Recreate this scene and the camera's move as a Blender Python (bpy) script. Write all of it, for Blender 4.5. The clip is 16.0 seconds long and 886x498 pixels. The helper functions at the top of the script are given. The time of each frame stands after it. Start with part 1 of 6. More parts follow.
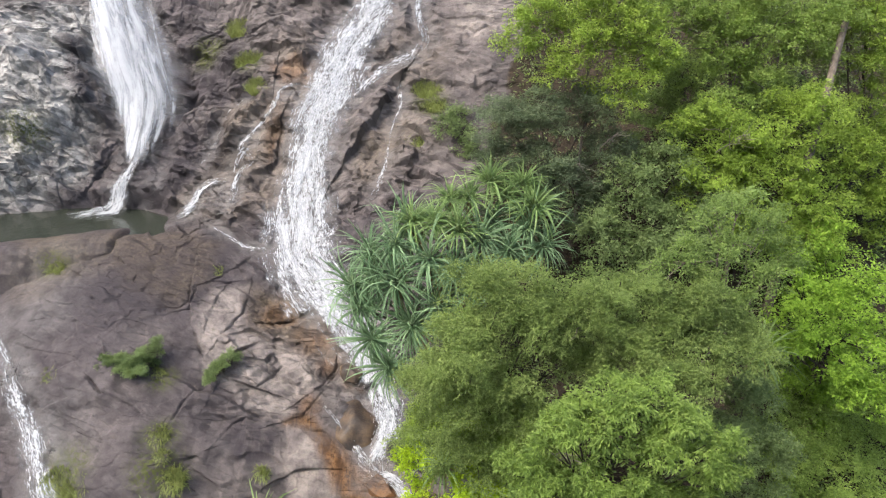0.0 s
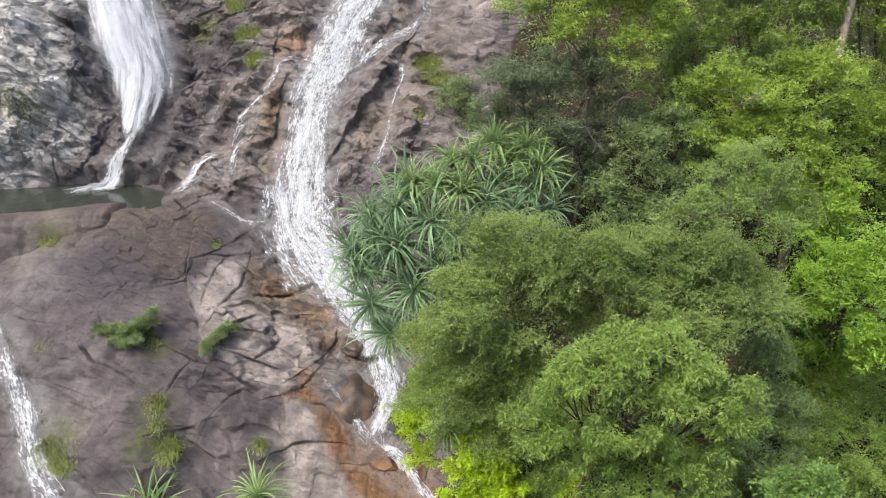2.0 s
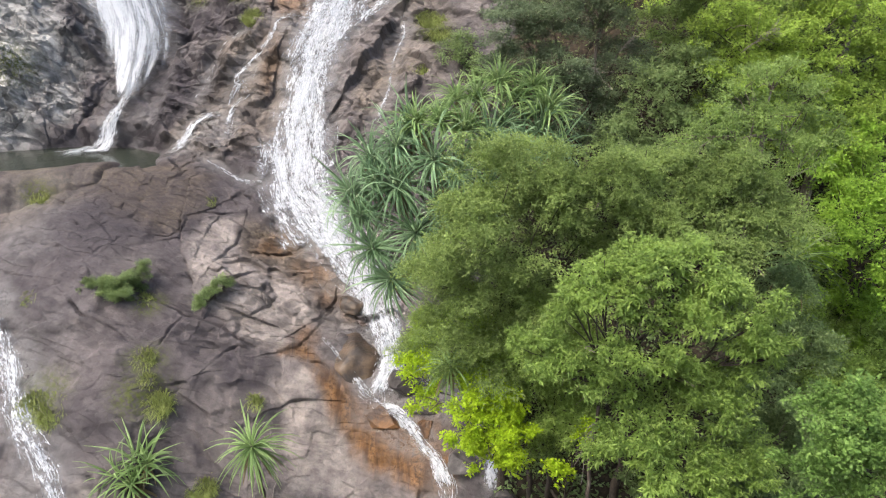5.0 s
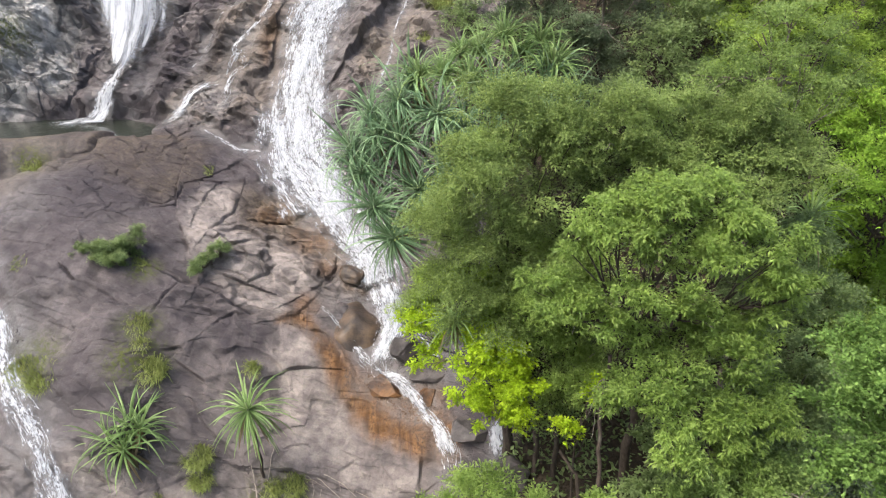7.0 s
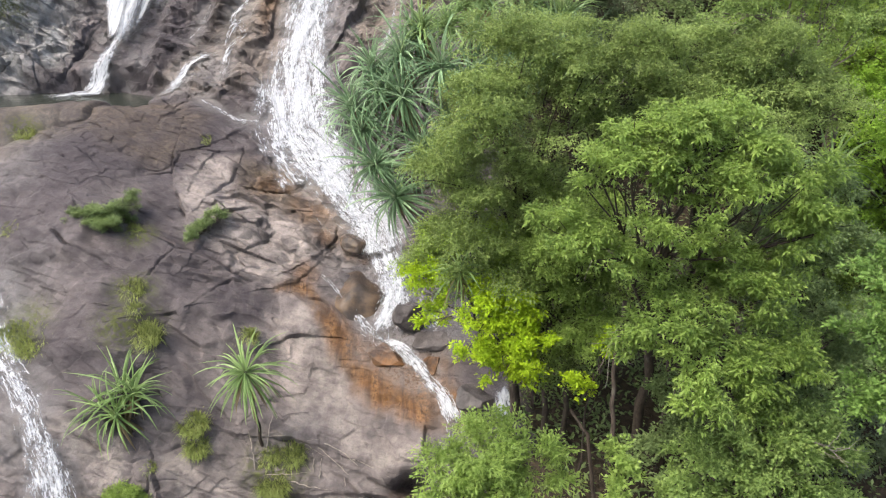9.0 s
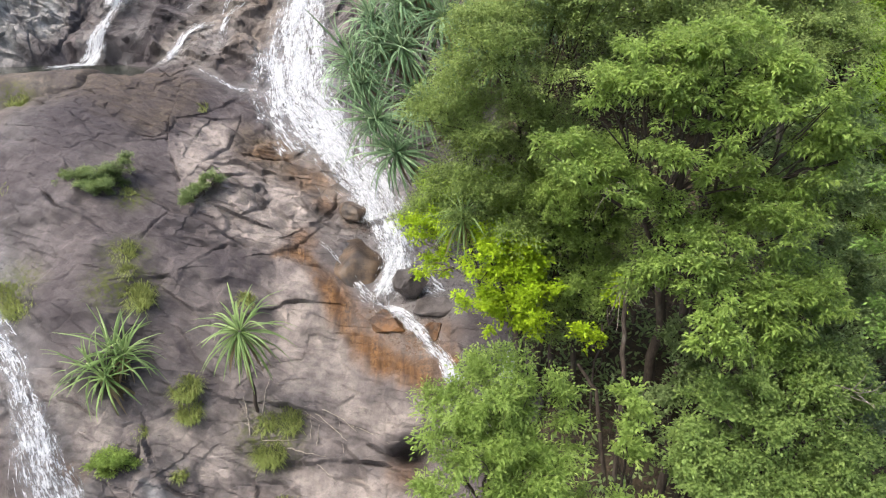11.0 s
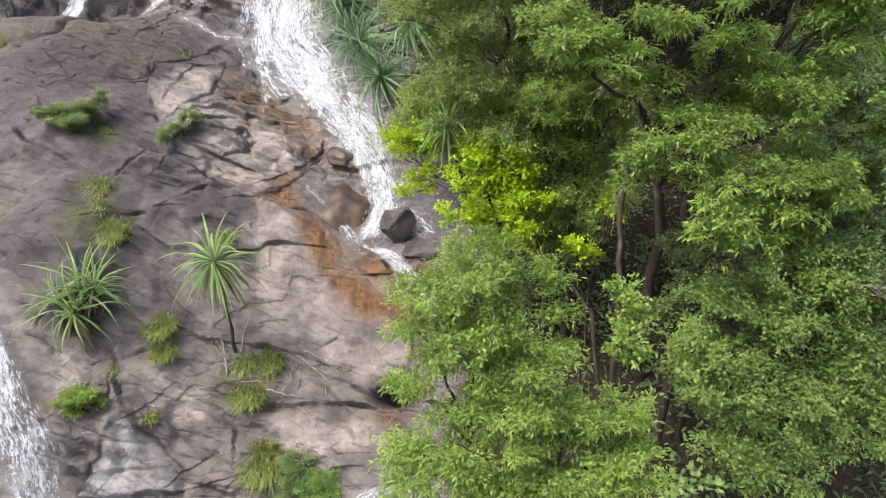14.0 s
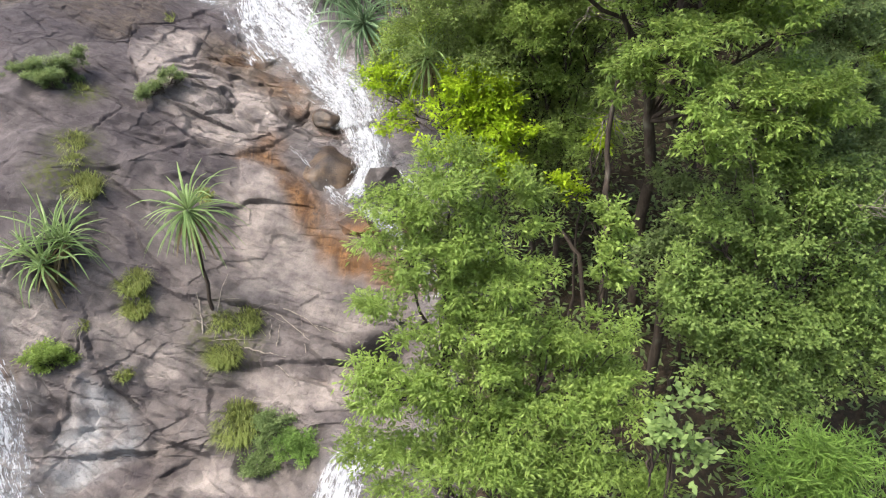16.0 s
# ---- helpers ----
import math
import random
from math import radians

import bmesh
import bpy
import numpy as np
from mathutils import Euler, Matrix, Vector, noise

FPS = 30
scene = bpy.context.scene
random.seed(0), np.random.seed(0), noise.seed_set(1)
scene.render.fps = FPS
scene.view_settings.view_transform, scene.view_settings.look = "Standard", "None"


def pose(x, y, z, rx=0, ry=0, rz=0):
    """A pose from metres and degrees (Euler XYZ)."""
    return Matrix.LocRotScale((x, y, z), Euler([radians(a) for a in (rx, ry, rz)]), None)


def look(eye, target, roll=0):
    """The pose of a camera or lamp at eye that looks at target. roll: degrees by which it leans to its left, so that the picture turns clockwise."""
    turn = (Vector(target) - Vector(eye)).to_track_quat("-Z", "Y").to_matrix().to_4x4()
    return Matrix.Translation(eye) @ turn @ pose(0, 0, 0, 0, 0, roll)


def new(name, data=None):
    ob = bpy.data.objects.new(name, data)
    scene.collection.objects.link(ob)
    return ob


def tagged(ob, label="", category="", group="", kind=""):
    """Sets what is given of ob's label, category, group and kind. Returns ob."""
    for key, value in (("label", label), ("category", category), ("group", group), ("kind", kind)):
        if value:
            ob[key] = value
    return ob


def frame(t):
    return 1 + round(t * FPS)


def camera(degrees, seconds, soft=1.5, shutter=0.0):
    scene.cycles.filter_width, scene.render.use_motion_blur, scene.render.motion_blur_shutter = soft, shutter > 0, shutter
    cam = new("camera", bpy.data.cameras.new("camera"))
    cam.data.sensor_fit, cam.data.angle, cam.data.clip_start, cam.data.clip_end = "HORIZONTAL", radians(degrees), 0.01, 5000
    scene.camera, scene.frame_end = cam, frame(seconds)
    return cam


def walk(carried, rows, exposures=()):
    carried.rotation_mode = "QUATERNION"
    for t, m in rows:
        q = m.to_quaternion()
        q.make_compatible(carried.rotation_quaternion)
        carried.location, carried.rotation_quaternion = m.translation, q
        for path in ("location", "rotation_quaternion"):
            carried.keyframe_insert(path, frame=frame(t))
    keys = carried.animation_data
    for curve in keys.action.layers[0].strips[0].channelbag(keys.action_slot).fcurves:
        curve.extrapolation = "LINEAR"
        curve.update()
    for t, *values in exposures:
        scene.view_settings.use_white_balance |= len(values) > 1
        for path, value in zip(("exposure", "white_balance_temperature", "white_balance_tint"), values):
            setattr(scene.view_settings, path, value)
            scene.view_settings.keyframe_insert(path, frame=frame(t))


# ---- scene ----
cam = camera(67.2, 16.0, soft=1.15)
METRES, EYE, TILT, LEAN, TURN = 10.0, 20.0, -25.0, 0.0, 0.0
ROWS = [
    (0.0, 0.0, 0.0, 0.0, 0.0, -0.0, 0.0),
    (0.5, -0.0006, 0.0128, -0.0281, 0.05, 0.07, 0.03),
    (1.0, -0.0018, 0.0258, -0.0568, 0.1, 0.15, 0.04),
    (1.5, -0.0036, 0.0389, -0.0864, 0.11, 0.27, 0.03),
    (2.0, -0.0037, 0.0503, -0.1132, 0.11, 0.36, 0.04),
    (2.5, -0.0041, 0.064, -0.1437, 0.15, 0.48, 0.08),
    (3.0, -0.004, 0.0766, -0.1696, 0.17, 0.58, 0.09),
    (3.5, -0.0042, 0.0907, -0.1971, 0.23, 0.6, 0.09),
    (4.0, -0.0045, 0.1061, -0.2236, 0.28, 0.68, 0.13),
    (6.5, -0.0101, 0.1828, -0.3595, 0.43, 0.98, 0.17),
    (7.0, -0.0125, 0.1971, -0.3862, 0.44, 1.04, 0.16),
    (7.5, -0.0149, 0.2122, -0.414, 0.46, 1.18, 0.19),
    (8.0, -0.0169, 0.2279, -0.4414, 0.47, 1.19, 0.2),
    (8.5, -0.0189, 0.243, -0.4688, 0.51, 1.27, 0.23),
    (9.0, -0.0205, 0.2575, -0.4936, 0.57, 1.37, 0.26),
    (11.5, -0.0166, 0.3309, -0.6271, 0.88, 1.76, 0.3),
    (12.0, -0.013, 0.3439, -0.6527, 0.89, 1.79, 0.3),
    (12.5, -0.0073, 0.359, -0.6809, 0.94, 1.88, 0.35),
    (13.0, -0.0011, 0.3738, -0.7074, 0.99, 1.98, 0.35),
    (13.5, 0.0067, 0.3916, -0.7378, 1.08, 2.03, 0.35),
    (14.0, 0.0137, 0.4065, -0.7634, 1.13, 2.1, 0.36),
    (14.5, 0.0219, 0.4224, -0.7915, 1.19, 2.22, 0.34),
    (15.0, 0.0296, 0.4378, -0.8192, 1.18, 2.38, 0.35),
    (15.5, 0.04, 0.4533, -0.8464, 1.25, 2.43, 0.31),
    (16.0, 0.0489, 0.468, -0.8732, 1.3, 2.54, 0.3),
]
walk(cam, [(t, pose(0, 0, EYE, TILT, LEAN, TURN) @ pose(METRES * x, METRES * y, METRES * z, 90 + pitch, roll, yaw)) for t, x, y, z, yaw, pitch, roll in ROWS], [(0.0, 1.63), (4.0, 1.68), (9.0, 1.77), (14.5, 1.82), (16.0, 1.87)])

# ---- light ----
SUN_UP, SUN_ROUND = radians(60), radians(238)
world = bpy.data.worlds.new("sky")
scene.world = world
world.use_nodes = True
wn, wl = world.node_tree.nodes, world.node_tree.links
sky = wn.new("ShaderNodeTexSky")
sky.sky_type = "NISHITA"
sky.sun_disc = False
sky.sun_elevation, sky.sun_rotation = SUN_UP, SUN_ROUND
sky.air_density, sky.dust_density, sky.ozone_density = 1.0, 6.0, 1.0
wn["Background"].inputs["Strength"].default_value = 0.15
wl.new(sky.outputs[0], wn["Background"].inputs["Color"])
sun_data = bpy.data.lights.new("sun", "SUN")
sun_data.energy, sun_data.angle, sun_data.color = 0.95, radians(18), (1.0, 0.95, 0.88)
sun = new("sun", sun_data)
sun.matrix_world = look((0, 0, 0), (-math.sin(SUN_ROUND) * math.cos(SUN_UP), -math.cos(SUN_ROUND) * math.cos(SUN_UP), -math.sin(SUN_UP)))

# ---- helpers for meshes and materials ----

def mesh_data(name, verts, faces, mat, smooth=False, attrs=None):
    """A mesh from arrays: verts (n, 3), faces (m, 3 or 4)."""
    me = bpy.data.meshes.new(name)
    verts, faces = np.asarray(verts, np.float32), np.asarray(faces, np.int32)
    k = faces.shape[1]
    me.vertices.add(len(verts))
    me.vertices.foreach_set("co", verts.ravel())
    me.loops.add(faces.size)
    me.loops.foreach_set("vertex_index", faces.ravel())
    me.polygons.add(len(faces))
    me.polygons.foreach_set("loop_start", np.arange(0, faces.size, k, dtype=np.int32))
    me.polygons.foreach_set("use_smooth", np.full(len(faces), smooth))
    for key, values in (attrs or {}).items():
        at = me.attributes.new(key, "FLOAT", "POINT")
        at.data.foreach_set("value", np.asarray(values, np.float32).ravel())
    me.materials.append(mat)
    me.update(calc_edges=True)
    return me


def part(name, data, parent, label="", at=(0, 0, 0)):
    """A mesh as one part under a thing or a part."""
    ob = new(name, data)
    ob.parent = parent
    ob.location = at
    if label:
        ob["label"] = label
    return ob


def thing(name, at, label, category, group="", kind=""):
    ob = new(name)
    ob.location = at
    ob.empty_display_size = 0.2
    return tagged(ob, label, category, group, kind)


def hash2(i, j, seed):
    h = (i.astype(np.int64) * 374761393 + j.astype(np.int64) * 668265263 + seed * 1274126177) & 0xFFFFFFFF
    h = ((h ^ (h >> 13)) * 1274126177) & 0xFFFFFFFF
    h = h ^ (h >> 16)
    return (h & 0xFFFFFF) / float(0x1000000)


def vnoise(x, y, seed=0):
    """Smooth noise, -1 to 1."""
    i, j = np.floor(x), np.floor(y)
    fx, fy = x - i, y - j
    fx, fy = fx * fx * (3 - 2 * fx), fy * fy * (3 - 2 * fy)
    a, b = hash2(i, j, seed), hash2(i + 1, j, seed)
    c, d = hash2(i, j + 1, seed), hash2(i + 1, j + 1, seed)
    return 2 * ((a * (1 - fx) + b * fx) * (1 - fy) + (c * (1 - fx) + d * fx) * fy) - 1


def fbm(x, y, seed=0, octaves=4):
    s, a = 0 * x, 0.5
    for k in range(octaves):
        s = s + a * vnoise(x * 2**k + 17.3 * k, y * 2**k - 9.1 * k, seed + k)
        a *= 0.5
    return s


def cells(x, y, seed, sharp=22.0):
    """Broken plates: for each place its cell's own height and tilt, blended over a narrow border, and how near that border is."""
    i0, j0 = np.floor(x), np.floor(y)
    f1, f2 = np.full(x.shape, 9.0), np.full(x.shape, 9.0)
    total, h, tilt = 0 * x + 1e-12, 0 * x, 0 * x
    for di in (-1, 0, 1):
        for dj in (-1, 0, 1):
            i, j = i0 + di, j0 + dj
            dx = x - i - 0.1 - 0.8 * hash2(i, j, seed)
            dy = y - j - 0.1 - 0.8 * hash2(i, j, seed + 1)
            d = np.hypot(dx, dy)
            w = np.exp(-sharp * d)
            total += w
            h += w * (2 * hash2(i, j, seed + 2) - 1)
            tilt += w * ((2 * hash2(i, j, seed + 3) - 1) * dx + (2 * hash2(i, j, seed + 4) - 1) * dy)
            f2 = np.where(d < f1, f1, np.minimum(f2, d))
            f1 = np.minimum(f1, d)
    return h / total, tilt / total, f2 - f1


def facets(x, y, seed):
    """A crumpled surface of plane triangles that meet in straight edges, heights -1 to 1."""
    i0, j0 = np.floor(x), np.floor(y)

    def corner(i, j):
        return i + 0.1 + 0.8 * hash2(i, j, seed), j + 0.1 + 0.8 * hash2(i, j, seed + 1), 2 * hash2(i, j, seed + 2) - 1

    out, done = 0 * x, np.zeros(x.shape, bool)
    for di in (0, -1, 1):
        for dj in (0, -1, 1):
            a, b, c, d = (corner(i0 + di + p, j0 + dj + q) for p, q in ((0, 0), (1, 0), (1, 1), (0, 1)))
            for p, q, r in ((a, b, c), (a, c, d)):
                det = (q[1] - r[1]) * (p[0] - r[0]) + (r[0] - q[0]) * (p[1] - r[1])
                det = np.where(np.abs(det) < 1e-6, 1e-6, det)
                k = ((q[1] - r[1]) * (x - r[0]) + (r[0] - q[0]) * (y - r[1])) / det
                m = ((r[1] - p[1]) * (x - r[0]) + (p[0] - r[0]) * (y - r[1])) / det
                inside = (k >= -1e-6) & (m >= -1e-6) & (k + m <= 1 + 1e-6) & ~done
                out = np.where(inside, k * p[2] + m * q[2] + (1 - k - m) * r[2], out)
                done |= inside
    return out


def terraces(f, sharp=0.93):
    """Plates lying one over the other: gentle ramps that end in a step."""
    k = np.floor(f)
    return k + smooth01(f - k, sharp, 1.0) - 0.75 * f


def smooth01(x, lo, hi):
    s = np.clip((x - lo) / (hi - lo), 0, 1)
    return s * s * (3 - 2 * s)


class Nodes:
    """Short hand for node materials."""

    def __init__(self, name):
        self.mat = bpy.data.materials.new(name)
        self.mat.use_nodes = True
        self.n, self.l = self.mat.node_tree.nodes, self.mat.node_tree.links
        self.bsdf, self.out = self.n["Principled BSDF"], self.n["Material Output"]

    def add(self, kind, ins=None, operation="", blend_type="", data_type="", interpolation_type="", attribute_name="", feature="", voronoi_dimensions=""):
        node = self.n.new(kind)
        if data_type:
            node.data_type = data_type
        if voronoi_dimensions:
            node.voronoi_dimensions = voronoi_dimensions
        if feature:
            node.feature = feature
        if operation:
            node.operation = operation
        if blend_type:
            node.blend_type = blend_type
        if interpolation_type:
            node.interpolation_type = interpolation_type
        if attribute_name:
            node.attribute_name = attribute_name
        for key, value in (ins or {}).items():
            self.put(node.inputs[key], value)
        return node

    def put(self, socket, value):
        if isinstance(value, bpy.types.NodeSocket):
            self.l.new(value, socket)
        else:
            socket.default_value = value

    def noise(self, scale, detail=4.0, rough=0.6, vector=None, distort=0.0):
        node = self.add("ShaderNodeTexNoise", {"Scale": scale, "Detail": detail, "Roughness": rough, "Distortion": distort})
        if vector is not None:
            self.l.new(vector, node.inputs["Vector"])
        return node.outputs["Fac"]

    def ramp(self, fac, lo, hi, a=0.0, b=1.0):
        return self.add("ShaderNodeMapRange", {0: fac, 1: lo, 2: hi, 3: a, 4: b}, interpolation_type="SMOOTHSTEP").outputs[0]

    def math(self, op, a, b=0.0):
        return self.add("ShaderNodeMath", {0: a, 1: b}, operation=op).outputs[0]

    def mix(self, fac, a, b, blend="MIX"):
        node = self.add("ShaderNodeMix", data_type="RGBA", blend_type=blend)
        self.put(node.inputs[0], fac)
        self.put(node.inputs[6], a)
        self.put(node.inputs[7], b)
        return node.outputs[2]

    def attr(self, name):
        return self.add("ShaderNodeAttribute", attribute_name=name).outputs["Fac"]

    def place(self):
        return self.add("ShaderNodeTexCoord").outputs["Object"]

    def bump(self, height, strength, distance):
        return self.add("ShaderNodeBump", {"Height": height, "Strength": strength, "Distance": distance}).outputs[0]


def rgb(r, g, b):
    return (r, g, b, 1.0)


def leaf_material(name, dark, light, young, gloss=0.5, through_leaf=0.48):
    m = Nodes(name)
    island = m.add("ShaderNodeNewGeometry").outputs["Random Per Island"]
    place = m.place()
    broad = m.noise(0.9, 2.0, 0.6, place)
    fine = m.noise(5.0, 2.0, 0.6, place)
    col = m.mix(m.ramp(m.math("ADD", m.math("MULTIPLY", island, 0.34), m.math("MULTIPLY", broad, 0.91)), 0.36, 0.88), rgb(*dark), rgb(*light))
    col = m.mix(m.math("MULTIPLY", m.ramp(fine, 0.5, 0.75), m.ramp(island, 0.35, 1.0, 0.0, 0.65)), col, rgb(*young))
    m.put(m.bsdf.inputs["Base Color"], col)
    m.put(m.bsdf.inputs["Roughness"], gloss)
    m.put(m.bsdf.inputs["Specular IOR Level"], 0.14)
    tr = m.add("ShaderNodeBsdfTranslucent", {"Color": m.mix(0.6, col, rgb(*young))})
    mixer = m.add("ShaderNodeMixShader", {0: through_leaf, 1: m.bsdf.outputs[0], 2: tr.outputs[0]})
    m.l.new(mixer.outputs[0], m.out.inputs[0])
    return m.mat


def bark_material(name, a, b):
    m = Nodes(name)
    place = m.place()
    mapped = m.add("ShaderNodeMapping", {"Vector": place, "Scale": (6, 6, 1.2)}).outputs[0]
    n = m.noise(3.0, 6.0, 0.65, mapped)
    spots = m.noise(1.6, 3.0, 0.6, place)
    col = m.mix(m.ramp(n, 0.3, 0.7), rgb(*a), rgb(*b))
    col = m.mix(m.ramp(spots, 0.55, 0.75, 0.0, 0.6), col, rgb(0.17, 0.17, 0.14))
    m.put(m.bsdf.inputs["Base Color"], col)
    m.put(m.bsdf.inputs["Roughness"], 0.85)
    m.put(m.bsdf.inputs["Specular IOR Level"], 0.15)
    m.put(m.bsdf.inputs["Normal"], m.bump(n, 0.6, 0.02))
    return m.mat


# ---- materials ----
def rock_material():
    m = Nodes("wet granite")
    place = m.place()
    big = m.noise(0.35, 5.0, 0.6, place)
    mid = m.noise(1.7, 6.0, 0.65, place)
    fine = m.noise(9.0, 6.0, 0.7, place)
    grain = m.noise(60.0, 3.0, 0.7, place)
    down = m.add("ShaderNodeCombineXYZ", {0: m.math("MULTIPLY", m.attr("su"), 3.2), 1: m.math("MULTIPLY", m.attr("sv"), 0.45), 2: 0.0}).outputs[0]
    streak = m.noise(1.0, 6.0, 0.68, down, 0.7)
    slant = m.add("ShaderNodeCombineXYZ", {0: m.math("ADD", m.math("MULTIPLY", m.attr("su"), 0.9), m.math("MULTIPLY", m.attr("sv"), -0.6)), 1: m.math("ADD", m.math("MULTIPLY", m.attr("su"), 3.0), m.math("MULTIPLY", m.attr("sv"), 4.4)), 2: 5.0}).outputs[0]
    band = m.noise(1.0, 6.0, 0.7, slant, 0.5)
    pale, dark, rust, wet, soil, brown, chalk = (m.attr(k) for k in ("pale", "dark", "rust", "wet", "soil", "brown", "chalk"))
    blotch = m.math("ADD", m.math("MULTIPLY", mid, 0.5), m.math("ADD", m.math("MULTIPLY", band, 0.28), m.math("MULTIPLY", streak, 0.22)))
    col = m.mix(m.ramp(blotch, 0.38, 0.64), rgb(0.037, 0.032, 0.034), rgb(0.080, 0.070, 0.071))
    col = m.mix(m.ramp(big, 0.45, 0.65, 0.0, 0.5), col, rgb(0.036, 0.031, 0.034))
    col = m.mix(m.math("MULTIPLY", brown, m.ramp(blotch, 0.36, 0.62, 0.4, 1.0)), col, m.mix(m.ramp(fine, 0.42, 0.62), rgb(0.060, 0.047, 0.032), rgb(0.150, 0.119, 0.082)))
    col = m.mix(m.math("MULTIPLY", pale, m.ramp(m.math("ADD", mid, m.math("MULTIPLY", streak, 0.2)), 0.36, 0.84, 0.25, 1.0)), col, m.mix(m.ramp(m.attr("su"), -12.5, -9.5), rgb(0.340, 0.345, 0.330), rgb(0.232, 0.205, 0.186)))
    col = m.mix(m.math("MULTIPLY", chalk, m.ramp(mid, 0.38, 0.6, 0.2, 0.9)), col, rgb(0.235, 0.242, 0.246))
    col = m.mix(m.math("MULTIPLY", m.ramp(fine, 0.52, 0.68, 0.0, 0.6), m.ramp(big, 0.3, 0.6)), col, rgb(0.090, 0.081, 0.080))
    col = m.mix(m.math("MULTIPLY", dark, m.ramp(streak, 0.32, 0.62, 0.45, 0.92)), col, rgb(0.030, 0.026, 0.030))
    col = m.mix(m.math("MULTIPLY", rust, m.ramp(m.math("ADD", mid, m.math("MULTIPLY", fine, 0.4)), 0.34, 0.7, 0.4, 1.0)), col, m.mix(m.ramp(streak, 0.38, 0.62), rgb(0.062, 0.030, 0.011), rgb(0.170, 0.088, 0.031)))
    col = m.mix(m.math("MULTIPLY", rust, m.ramp(m.math("ADD", m.math("MULTIPLY", fine, 0.5), m.math("MULTIPLY", streak, 0.5)), 0.5, 0.6, 0.0, 0.85)), col, rgb(0.030, 0.017, 0.010))
    col = m.mix(m.ramp(grain, 0.35, 0.75, 0.0, 0.38), col, rgb(0.030, 0.028, 0.029))
    flat = m.add("ShaderNodeCombineXYZ", {0: m.attr("su"), 1: m.attr("sv"), 2: 0.0}).outputs[0]
    shift = m.add("ShaderNodeVectorMath", {0: m.add("ShaderNodeTexNoise", {"Vector": flat, "Scale": 2.2, "Detail": 4.0}).outputs["Color"], 1: (0.5, 0.5, 0.5)}, operation="SUBTRACT").outputs[0]
    bent_flat = m.add("ShaderNodeVectorMath", {0: flat, 1: m.add("ShaderNodeVectorMath", {0: shift, 1: (0.08, 0.08, 0.0)}, operation="MULTIPLY").outputs[0]}, operation="ADD").outputs[0]
    broken = m.attr("rough")
    plates, seams, tone = None, None, 0.0
    for scale, tall, wide, turn in ((0.8, 0.12, 0.012, 0.6), (2.1, 0.2, 0.022, 0.75), (5.5, 0.11, 0.0, 0.4)):
        lay = m.add("ShaderNodeMapping", {"Vector": bent_flat, "Rotation": (0.0, 0.0, turn), "Scale": (0.62, 1.25, 1.0)}).outputs[0]
        cell = m.add("ShaderNodeTexVoronoi", {"Vector": lay, "Scale": scale}, voronoi_dimensions="2D")
        away = m.add("ShaderNodeVectorMath", {0: lay, 1: cell.outputs["Position"]}, operation="SUBTRACT").outputs[0]
        lean = m.add("ShaderNodeVectorMath", {0: cell.outputs["Color"], 1: (0.5, 0.5, 0.5)}, operation="SUBTRACT").outputs[0]
        slope = m.add("ShaderNodeVectorMath", {0: away, 1: lean}, operation="DOT_PRODUCT").outputs["Value"]
        parts = m.add("ShaderNodeSeparateColor", {0: cell.outputs["Color"]})
        step = parts.outputs[2]
        tone = m.math("ADD", m.math("MULTIPLY", m.math("SUBTRACT", parts.outputs[0], 0.5), 0.42), tone)
        high = m.math("ADD", m.math("MULTIPLY", slope, scale * 1.6 * tall), m.math("MULTIPLY", step, 0.03 / scale))
        plates = high if plates is None else m.math("ADD", plates, high)
        if wide:
            net = m.add("ShaderNodeTexVoronoi", {"Vector": lay, "Scale": scale}, feature="DISTANCE_TO_EDGE", voronoi_dimensions="2D").outputs["Distance"]
            line = m.math("MULTIPLY", m.ramp(net, 0.0, wide, 1.0, 0.0), m.ramp(m.noise(scale * 0.9, 2.0, 0.5, flat), 0.5, 0.62))
            seams = line if seams is None else m.math("MAXIMUM", seams, line)
    seams = m.math("MULTIPLY", seams, m.ramp(broken, 0.2, 0.7, 0.1, 0.7))
    plates = m.math("MULTIPLY", plates, m.ramp(broken, 0.1, 0.9, 0.3, 1.0))
    shade = m.math("ADD", 1.0, m.math("MULTIPLY", tone, m.ramp(broken, 0.1, 0.8, 0.22, 0.9)))
    col = m.mix(1.0, col, m.add("ShaderNodeCombineColor", {0: shade, 1: shade, 2: shade}).outputs[0], "MULTIPLY")
    col = m.mix(m.math("MULTIPLY", seams, 0.8), col, rgb(0.024, 0.021, 0.020))
    col = m.mix(m.math("MULTIPLY", m.attr("moss"), m.ramp(fine, 0.4, 0.6)), col, rgb(0.060, 0.071, 0.016))
    col = m.mix(m.math("MULTIPLY", wet, 0.55), col, rgb(0.024, 0.021, 0.020))
    earth = m.mix(m.ramp(fine, 0.35, 0.7), rgb(0.018, 0.014, 0.010), rgb(0.052, 0.039, 0.025))
    col = m.mix(m.ramp(soil, 0.35, 0.65), col, earth)
    m.put(m.bsdf.inputs["Base Color"], col)
    rough = m.math("SUBTRACT", m.ramp(fine, 0.3, 0.7, 0.62, 0.85), m.math("MULTIPLY", wet, 0.42))
    m.put(m.bsdf.inputs["Roughness"], rough)
    m.put(m.bsdf.inputs["Specular IOR Level"], m.ramp(wet, 0.1, 0.9, 0.14, 0.6))
